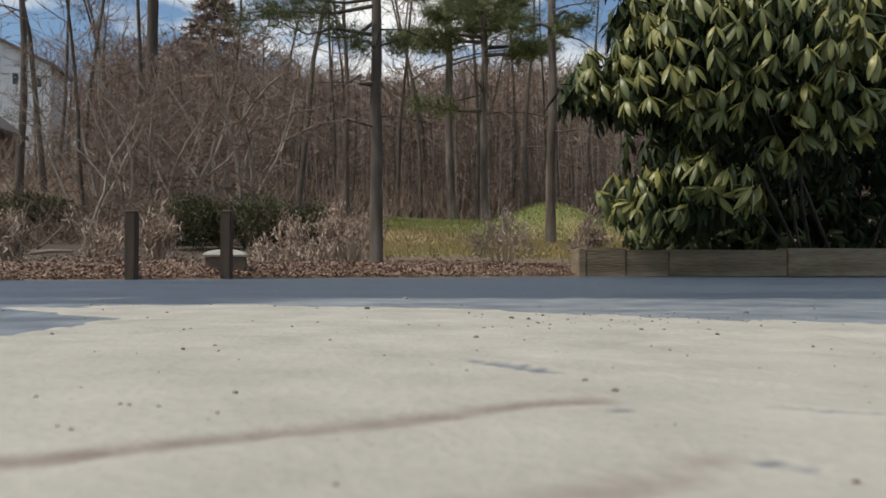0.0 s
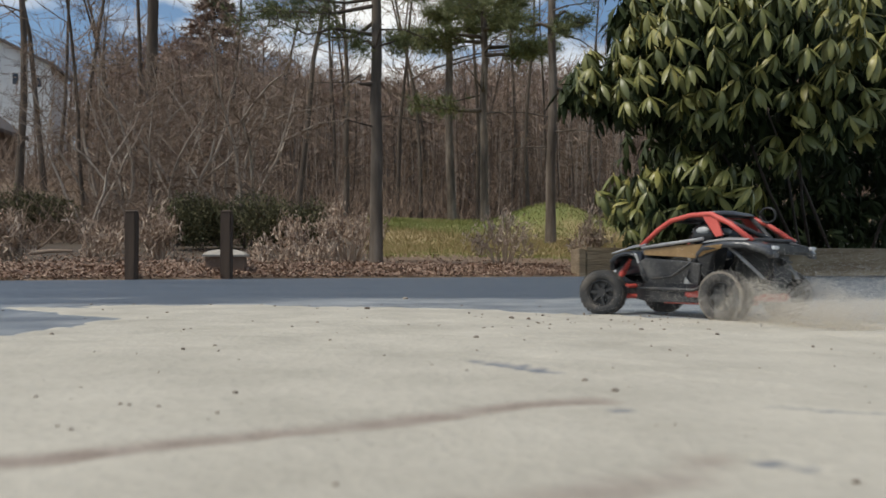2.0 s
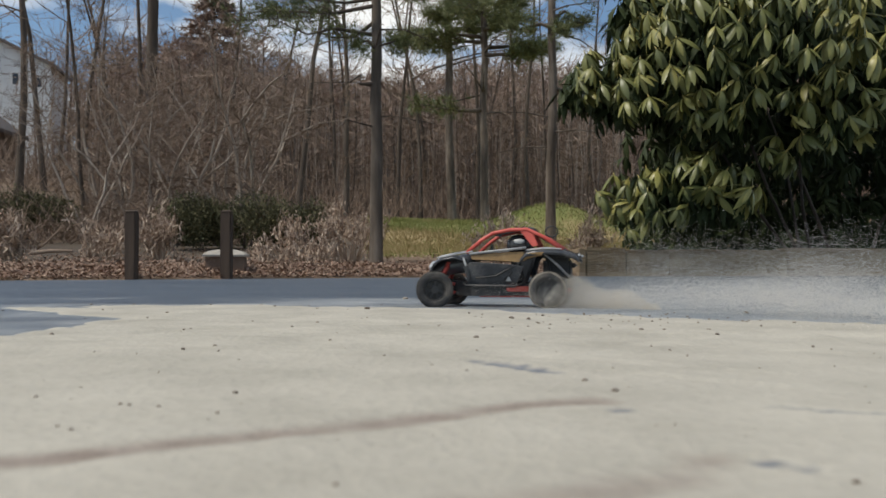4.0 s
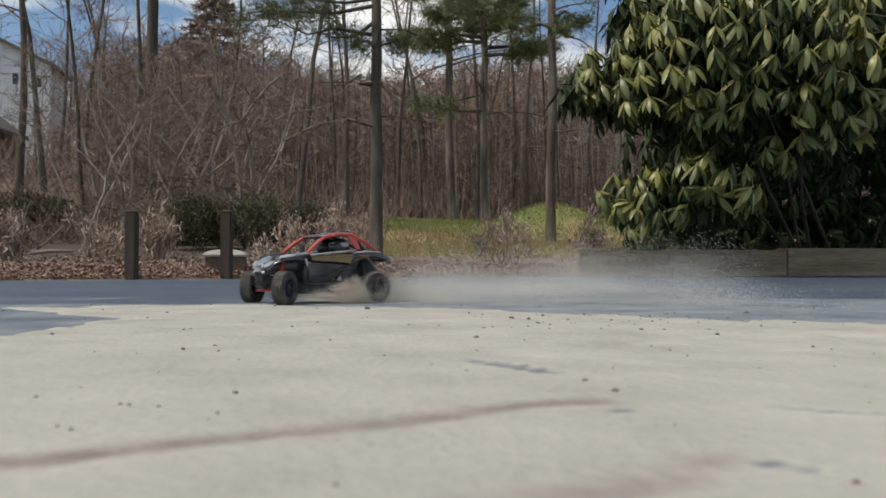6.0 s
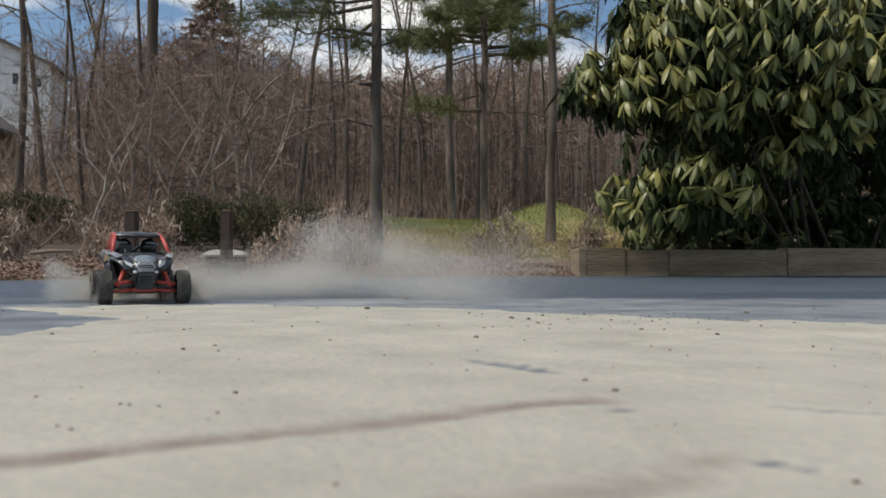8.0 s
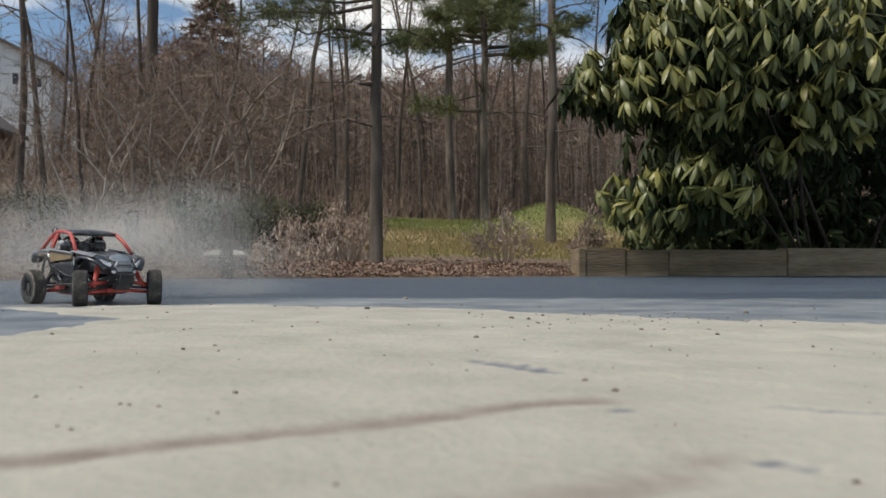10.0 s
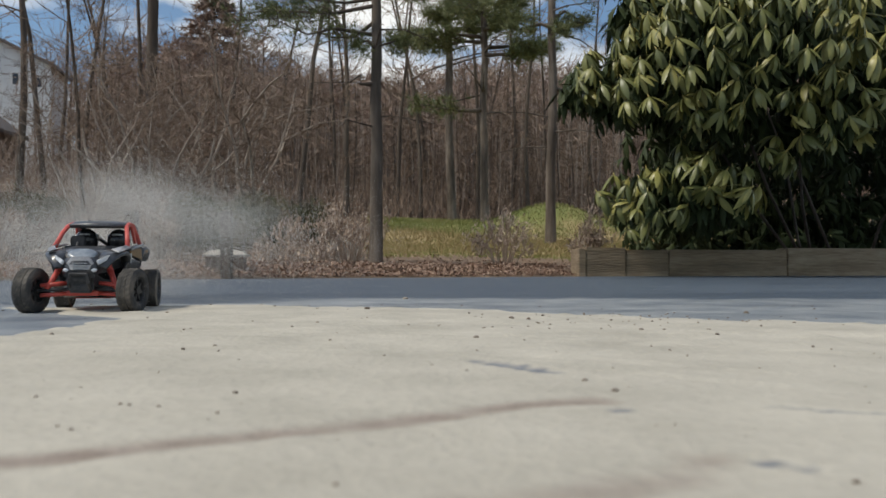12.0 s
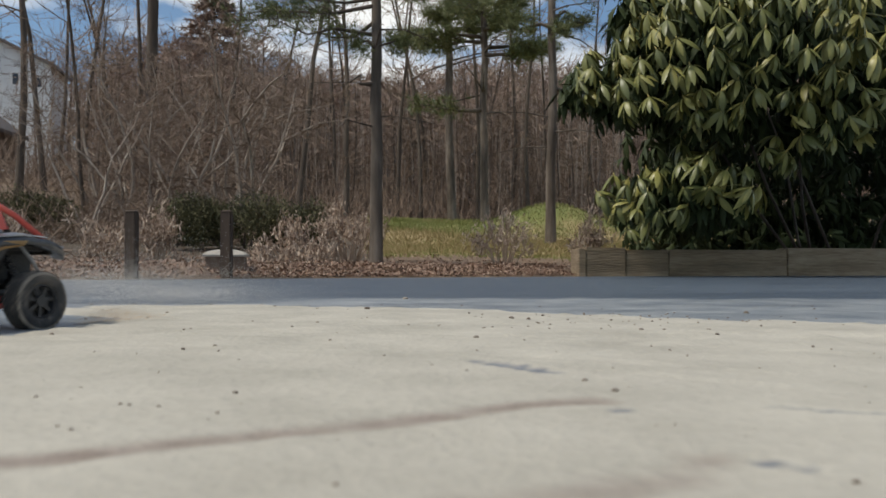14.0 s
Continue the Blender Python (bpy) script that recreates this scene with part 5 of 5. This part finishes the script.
def young_wood():
    """Close-set thin stems at the foot of the hill."""
    rng = random.Random(79)
    s, tw = Soup(), Soup()
    for i in range(1150):
        y = rng.uniform(25, 46)
        px = rng.uniform(60, 1130) if rng.random() < 0.35 else rng.uniform(430, 1110)
        x = spot(px, y)
        g = land(x, y)
        hgt = (EYE + (HOR - rng.uniform(115, 300)) * y / LENS) - g
        r = rng.choice((0.9, 1.2, 1.6, 2.4)) * y / LENS
        foot = Vector((x, y, g - 0.1))
        lean = Vector((rng.gauss(0, 0.05), rng.gauss(0, 0.05), 1))
        pts = [foot + lean * hgt * k + Vector((rng.gauss(0, 0.05), 0, 0)) * (k > 0) for k in (0, 0.3, 0.6, 1.0)]
        s.tube(pts, [r, r * 0.85, r * 0.6, r * 0.15], 4)
        for _ in range(14):
            k = rng.uniform(0.12, 1.0)
            p = foot + lean * hgt * k
            a = rng.random() * 6.28
            d = Vector((math.cos(a), math.sin(a), rng.uniform(0.2, 1.2))).normalized() * hgt * rng.uniform(0.05, 0.16)
            tw.tube([p, p + d * 0.5 + rv(rng, 0.04), p + d], [0.014, 0.010, 0.004], 3)
            for _k in range(2):
                e = (d.normalized() + rv(rng, 0.6)).normalized() * rng.uniform(0.2, 0.7)
                tw.blade(p + d * rng.uniform(0.3, 1), e, 0.012, e.cross(rv(rng)).normalized())
    tagged(new("young_wood_trunks", s.mesh("young_wood_trunks", M_POLE)), "close-set thin grey and pale stems of young bare trees", "woods", kind="stuff")
    tagged(new("young_wood_twigs", tw.mesh("young_wood_twigs", M_TWIG)), "thin brown winter twigs of the young trees", "woods", kind="stuff")


young_wood()


def undergrowth():
    rng = random.Random(78)
    s = Soup()
    for _ in range(9000):
        y = rng.uniform(18, 46)
        if noise.noise((y * 0.23, 0.0, rng.random() * 0.2)) < -0.05:
            continue
        x = rng.uniform(-0.60, 0.25) * y
        g = land(x, y)
        if grass_share(x, y) > 0.1:
            continue
        d = (Vector((rng.gauss(0, 0.5), rng.gauss(0, 0.5), 1))).normalized() * rng.uniform(0.5, 1.8)
        s.tube([Vector((x, y, g)), Vector((x, y, g)) + d * 0.5 + rv(rng, 0.05), Vector((x, y, g)) + d], [0.010, 0.008, 0.004], 3)
    for _ in range(3200):
        y = rng.uniform(10, 17)
        x = rng.uniform(-0.56, -0.22) * y
        g = land(x, y)
        a = rng.random() * 6.28
        d = Vector((math.cos(a), math.sin(a), rng.uniform(0.0, 0.9))).normalized() * rng.uniform(0.3, 0.9)
        s.tube([Vector((x, y, g)), Vector((x, y, g + 0.12)) + d * 0.5 + rv(rng, 0.05), Vector((x, y, g + 0.15)) + d], [0.005, 0.004, 0.002], 3)
    tagged(new("undergrowth", s.mesh("undergrowth", M_TWIG)), "thin leafless brush on the wooded slope", "brush", kind="stuff")


undergrowth()


# ---- the large rhododendron ----
def whorl_mesh(seed, material, n_leaves=9, length=0.17, cuts=5):
    rng = random.Random(seed)
    v, f, idx = [], [], []
    for i in range(n_leaves):
        a = 2 * math.pi * i / n_leaves + rng.gauss(0, 0.25)
        L = length * rng.uniform(0.7, 1.12)
        droop = rng.uniform(0.25, 0.7)
        out = Vector((math.cos(a), math.sin(a), 0))
        sd = Vector((-math.sin(a), math.cos(a), 0))
        rows = []
        p = out * 0.008
        ang = -0.30 - 0.85 * rng.random()
        for k in range(cuts + 1):
            t = k / cuts
            w = 0.0225 * (L / 0.175) * (math.sin(math.pi * min(1, t * 0.93 + 0.05)) ** 0.75) * (1.0 if k else 0.2)
            dirv = out * math.cos(ang) + Vector((0, 0, math.sin(ang)))
            up = -out * math.sin(ang) + Vector((0, 0, math.cos(ang)))
            rows.append((p + sd * w - up * w * 0.25, p.copy(), p - sd * w - up * w * 0.25))
            p = p + dirv * L / cuts
            ang -= droop * 2.1 / cuts * (1 - t * 0.5)
        b = len(v)
        for r_ in rows:
            v += list(r_)
        for k in range(cuts):
            q = b + 3 * k
            f += [(q, q + 1, q + 4, q + 3), (q + 1, q + 2, q + 5, q + 4)]
            idx += [0, 0]
    b = len(v)
    for k in range(5):
        a = 2 * math.pi * k / 5
        v.append(Vector((0.007 * math.cos(a), 0.007 * math.sin(a), 0.0)))
    v += [Vector((0, 0, 0.032)), Vector((0, 0, -0.06))]
    for k in range(5):
        f += [(b + k, b + (k + 1) % 5, b + 5), (b + (k + 1) % 5, b + k, b + 6)]
        idx += [1, 1]
    return mesh_from("leaf_whorl", v, f, [material, M_BUD], True, idx)


LOBES = [(1070, 122, 5.75, 50), (1160, 145, 5.55, 70), (1150, 80, 5.6, 60), (1265, 60, 5.3, 110), (1270, 165, 5.35, 60), (1400, 55, 5.2, 120), (1355, 140, 5.3, 75), (1440, 185, 5.25, 45), (1550, 130, 5.2, 80), (1500, 195, 5.25, 50), (1455, 225, 5.3, 32),
         (1095, 345, 5.75, 42), (1165, 345, 5.55, 55), (1235, 320, 5.5, 55), (1305, 330, 5.5, 45), (1430, 235, 5.5, 28), (1380, 265, 5.5, 30), (1190, -20, 5.8, 75), (1200, -120, 6.0, 150), (1400, -110, 5.6, 160), (1630, -40, 5.6, 180), (1690, 150, 5.6, 90),
         (1240, 250, 5.9, 40), (1130, 400, 5.7, 20)]


def rhododendron():
    root = (spot(1450, 7.5), 7.5)
    o = thing("rhododendron", "large evergreen rhododendron with drooping olive-green leaves over a timber wall", "shrub", "", (root[0], root[1], land(*root) + 0.05))
    base = Vector(o.matrix_basis.translation)
    rng = random.Random(8)
    lobes = [(Vector((spot(px, d), d, EYE + (HOR - py) * d / LENS)), r * d / LENS) for px, py, d, r in LOBES]
    outer = [whorl_mesh(300 + i, M_RHODO, 9 + i % 3) for i in range(6)]
    spots = []
    tries = 0
    while len(spots) < 299 and tries < 20000:
        tries += 1
        c, r = rng.choice(lobes)
        d = rv(rng).normalized()
        if d.y > 0.5 or d.z < -0.7:
            continue
        p = c + Vector((d.x * r, d.y * r * 0.8, d.z * r * 0.92)) * rng.uniform(0.92, 1.05)
        if p.z > 1.98 or p.x > 3.1:
            continue
        if any((p - c2).length < r2 * 0.80 for c2, r2 in lobes):
            continue
        if any((p - q).length < 0.122 for q, _d in spots):
            continue
        spots.append((p, d))
    for i, (p, d) in enumerate(spots):
        ob = part("leaf_whorl", outer[i % 6], None, o)
        up = (d * 0.55 + Vector((0, 0, 1)) + rv(rng, 0.22)).normalized()
        q = up.to_track_quat("Z", "Y").to_matrix().to_4x4()
        s = rng.uniform(0.72, 1.04)
        ob.matrix_basis = Matrix.Translation(p - base) @ q @ Matrix.Rotation(rng.random() * 6.28, 4, "Z") @ Matrix.Diagonal((s, s, s, 1))
    # leaves inside and behind, as one part, their shade put into a dark colour
    src = whorl_mesh(400, M_RHODO_SHADED, 7, 0.19, 2)
    vs = np.array([v.co[:] for v in src.vertices])
    fs = [tuple(p.vertices) for p in src.polygons]
    V, F = [], []
    k = 0
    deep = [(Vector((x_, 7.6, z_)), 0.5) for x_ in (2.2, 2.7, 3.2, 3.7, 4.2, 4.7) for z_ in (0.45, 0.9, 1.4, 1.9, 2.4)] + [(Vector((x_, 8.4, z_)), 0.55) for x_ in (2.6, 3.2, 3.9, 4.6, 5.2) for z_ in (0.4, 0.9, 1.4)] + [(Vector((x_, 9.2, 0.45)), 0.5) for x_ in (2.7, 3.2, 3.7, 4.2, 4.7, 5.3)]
    # leaves added mostly above the view, to block the sun over the hollow
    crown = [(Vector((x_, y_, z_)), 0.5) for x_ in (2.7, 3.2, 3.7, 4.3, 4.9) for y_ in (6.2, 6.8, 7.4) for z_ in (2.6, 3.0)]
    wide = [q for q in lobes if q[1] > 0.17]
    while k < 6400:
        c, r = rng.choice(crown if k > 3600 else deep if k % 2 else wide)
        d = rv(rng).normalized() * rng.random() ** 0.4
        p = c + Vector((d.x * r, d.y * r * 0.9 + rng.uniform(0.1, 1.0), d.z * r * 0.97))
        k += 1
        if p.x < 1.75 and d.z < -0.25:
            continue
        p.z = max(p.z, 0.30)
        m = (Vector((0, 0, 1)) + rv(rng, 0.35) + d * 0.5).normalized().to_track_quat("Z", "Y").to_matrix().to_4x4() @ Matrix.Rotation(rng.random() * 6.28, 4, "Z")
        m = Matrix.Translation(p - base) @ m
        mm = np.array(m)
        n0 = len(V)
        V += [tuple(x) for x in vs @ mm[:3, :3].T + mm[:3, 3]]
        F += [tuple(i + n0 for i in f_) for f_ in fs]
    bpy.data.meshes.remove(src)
    part("inner_leaves", mesh_from("inner_leaves", V, F, M_RHODO_SHADED, True), None, o, "inner leaves coloured dark for shade, some unseen overhead")["kind"] = "stuff"
    for i in range(6):
        wood = Soup()
        c, r = rng.choice([q for q in lobes if q[0].z > 0.9])
        tip = c - base + rv(rng, 0.4 * r)
        mid = Vector((tip.x * 0.55, tip.y * 0.5, tip.z * 0.35)) + rv(rng, 0.08)
        wood.tube([Vector((rng.gauss(0, 0.2), rng.gauss(0, 0.12), -0.1)), mid, tip.lerp(mid, 0.4) + rv(rng, 0.04), tip], [0.016, 0.012, 0.008, 0.005], 5)
        part("branch", wood.mesh("branch", M_BARK, True), None, o)


rhododendron()


# ---- houses among the trees ----
def house(name, label, x, y, z, size, wall_mat, rz, gable_along_x, windows, roof_h):
    o = thing(name, label, "house", "", (x, y, z), rz)
    L, D, H = size
    b = bmesh.new()
    if gable_along_x:
        outline = [(-L / 2, -D / 2, -6), (L / 2, -D / 2, -6), (L / 2, -D / 2, H), (0, -D / 2, H + roof_h), (-L / 2, -D / 2, H)]
        plate(b, outline, (0, D, 0))
    else:
        outline = [(-L / 2, -D / 2, -2), (-L / 2, D / 2, -2), (-L / 2, D / 2, H), (-L / 2, 0, H + roof_h), (-L / 2, -D / 2, H)]
        plate(b, outline, (L, 0, 0))
    part("wall", b, wall_mat, o)
    for s in (-1, 1):
        b = bmesh.new()
        if gable_along_x:
            plate(b, [(0, -D / 2 - 0.4, H + roof_h + 0.03), (0, D / 2 + 0.4, H + roof_h + 0.03), (s * (L / 2 + 0.4), D / 2 + 0.4, H - 0.25), (s * (L / 2 + 0.4), -D / 2 - 0.4, H - 0.25)], (0, 0, 0.18))
        else:
            plate(b, [(-L / 2 - 0.3, 0, H + roof_h + 0.03), (L / 2 + 0.3, 0, H + roof_h + 0.03), (L / 2 + 0.3, s * (D / 2 + 0.4), H - 0.25), (-L / 2 - 0.3, s * (D / 2 + 0.4), H - 0.25)], (0, 0, 0.18))
        part("roof", b, M_ROOF, o, "dark shingle roof slope")
    if wall_mat is M_SIDING:
        b = bmesh.new()
        for k in range(int((H + 1) / 0.2)):
            box(b, (L - 0.02, 0.02, 0.03), (0, -D / 2 - 0.008, -1 + 0.2 * k))
        part("siding", b, M_SIDING, o)
    for wx, wz, ww, wh in windows:
        b = bmesh.new()
        box(b, (ww + 0.24, 0.06, wh + 0.24), (wx, -D / 2 - 0.02, wz), 0.02)
        fr = part("window", b, M_WHITE, o, "white-framed window")
        b = bmesh.new()
        box(b, (ww, 0.03, wh), (wx, -D / 2 - 0.045, wz))
        part("pane", b, M_GLASS, fr)


hy = 55.0
house("white_house", "white clapboard house behind bare trees", spot(-2, hy), hy, EYE + (HOR - 188) * hy / LENS, (7.4, 4, 2.5), M_SIDING, 10, True, [(1.55, 1.5, 0.35, 0.75), (-1.4, 1.4, 0.9, 1.1), (3.0, 1.3, 0.3, 0.6)], 1.7)
hy = 38.0
house("brown_house", "brown timber house with a steep shingle roof", spot(-92, hy), hy, EYE + (HOR - 318) * hy / LENS, (3.9, 5, 2.5), M_BROWNSIDE, 4, True, [(1.65, 1.75, 0.3, 0.7), (-0.6, 1.4, 0.8, 1.0)], 1.5)


def deck_rail():
    y = 36.0
    o = thing("porch_rail", "white-topped wooden porch railing", "railing", "", (spot(-40, y), y, EYE + (HOR - 322) * y / LENS))
    for z in (0.05, 0.5):
        b = bmesh.new()
        box(b, (3.6, 0.06, 0.06), (0, 0, z), 0.01)
        part("rail", b, M_WHITE if z > 0.2 else M_BROWNSIDE, o)
    for k in range(14):
        b = bmesh.new()
        box(b, (0.05, 0.05, 0.75), (-1.75 + 0.26 * k, 0, 0.12))
        part("baluster", b, M_BROWNSIDE, o)


deck_rail()


# ---- brown conifers on the skyline ----
def conifer(px, y, top_px, half_px, seed, material=None):
    rng = random.Random(seed)
    x = spot(px, y)
    g = land(x, y)
    hgt = EYE + (HOR - top_px) * y / LENS - g
    half = half_px * y / LENS
    tr, nd = Soup(), Soup()
    tr.tube([Vector((0, 0, -0.2)), Vector((0, 0, hgt * 0.6)), Vector((0, 0, hgt))], [0.2, 0.12, 0.02], 6)
    for _ in range(520):
        k = rng.random() ** 0.7
        z = hgt * (1 - k * 0.9)
        a = rng.random() * 6.28
        d = Vector((math.cos(a), math.sin(a), -0.12))
        L = half * k * rng.uniform(0.75, 1.1) + 0.15
        p = Vector((0, 0, z))
        tr.tube([p, p + d * L], [0.03, 0.008], 3)
        for _k in range(26):
            q = p + d * L * rng.uniform(0.25, 1.0)
            e = (d + rv(rng, 0.6) + Vector((0, 0, -0.25))).normalized() * rng.uniform(0.25, 0.6)
            nd.blade(q, e, 0.05, e.cross(rv(rng)).normalized())
    o = thing("conifer", "grey-brown spruce standing above the wood", "conifer", "conifers on the slope", (x, y, g))
    part("trunk", tr.mesh("trunk", M_BARK), None, o)
    part("needles", nd.mesh("needles", material or M_FARTWIG), None, o)


conifer(376, 48, -55, 165, 61)


# ---- pebbles on the sand ----
def pebbles():
    rng = random.Random(12)
    meshes = []
    for i in range(4):
        b = bmesh.new()
        bmesh.ops.create_icosphere(b, subdivisions=2, radius=1)
        for v in b.verts:
            v.co *= 1 + 0.35 * noise.noise(v.co * 1.3 + Vector((i * 9, 0, 0)))
            v.co.z *= 0.6
        me = bpy.data.meshes.new("pebble")
        b.to_mesh(me); b.free()
        me.materials.append(M_STONE)
        meshes.append(me)
    places = [(418, 687, 5), (215, 707, 4), (231, 709, 4), (283, 711, 4), (128, 753, 5), (105, 747, 4), (386, 727, 4), (843, 591, 5), (905, 555, 5), (935, 556, 4), (650, 539, 5), (1034, 666, 5), (1087, 685, 7), (1113, 678, 3), (1268, 582, 4), (1134, 572, 4), (1437, 601, 3), (595, 857, 6), (1320, 544, 5), (717, 521, 5), (325, 606, 4), (381, 601, 4), (93, 582, 4), (145, 679, 3), (66, 697, 4), (680, 619, 3), (585, 592, 3), (1510, 846, 7), (1405, 563, 3), (1005, 558, 3), (960, 551, 3), (1062, 556, 3), (1095, 550, 3)]
    for _ in range(70):
        places.append((rng.gauss(1050, 150), 546 + 26 * rng.random(), rng.uniform(1.2, 2.8)))
    for _ in range(110):
        places.append((rng.uniform(-40, 1600), 530 + 330 * rng.random() ** 2.2, rng.uniform(1.2, 2.6)))
    for i, (px, py, r) in enumerate(places):
        d = (EYE - 0.0042) * LENS / (py - HOR)
        x = spot(px, d)
        rad = r * d / LENS * 1.0
        ob = tagged(new("pebble", meshes[i % 4]), "small brown pebble lying on the sand", "pebble", "pebbles on the sand")
        z = max(sand_height(x, d), drive(x, d))
        ob.matrix_basis = pose(x, d, z + rad * 0.25, rng.uniform(-15, 15), 0, rng.random() * 360) @ Matrix.Diagonal((rad, rad, rad, 1))


pebbles()


# ---- motion, keyed last ----
def motions():
    walk(buggy, [(r[0], drive_pose(r)) for r in DRIVE])
    corners = [(1, 1), (1, -1), (-1, 1), (-1, -1)]
    for wheel, (fx, fy) in zip(buggy_wheels, corners):
        rows = []
        for i in range(141):
            t = i * 0.1
            steer = lerp_table([(r[0], r[4]) for r in DRIVE], t) if fx > 0 else 0
            rows.append((t, pose(fx * WB / 2, fy * TRACK / 2, WHEEL, 0, (47 if fx > 0 else 68) * i + 20 * fy, steer)))
        walk(wheel, rows)
    for ob, s_ in sprays:
        walk(ob, [(r[0], drive_pose(r) @ pose(-WB / 2, s_ * TRACK / 2, -0.06 if r[0] > 9.0 else -0.002)) for r in DRIVE])
    for ob, s_ in skid_sprays:
        walk(ob, [(r[0], drive_pose(r) @ pose(-WB / 2, s_ * TRACK / 2, -0.002 if 4.0 < r[0] < 8.5 else -0.15, 0, 0, 0)) for r in DRIVE])
    lift = [(0.0, -0.16), (6.3, -0.16), (7.0, -0.035), (7.5, -0.008), (8.3, -0.002), (8.8, -0.04), (9.4, -0.16), (14.0, -0.16)]
    walk(side_spray, [(t * 0.2, car_pose_at(t * 0.2) @ pose(-WB / 2, -TRACK / 2, lerp_table(lift, t * 0.2))) for t in range(71)])
    rows = []
    for i in range(141):
        t = i * 0.1
        m = car_pose_at(min(t, 13.1)) @ pose(-WB / 2, TRACK / 2, 0)
        if t > 13.75:
            m = car_pose_at(t) @ pose(-WB / 2, TRACK / 2, 0)
        sink = -0.12 if t < 12.15 else -0.004 * step(13.3, 13.6, t) - 0.03 * step(13.5, 13.75, t) if t < 13.75 else -0.006
        rows.append((t, Matrix.Translation((0, 0, sink)) @ m))
    walk(sand_kick, rows)
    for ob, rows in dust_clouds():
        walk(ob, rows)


motions()
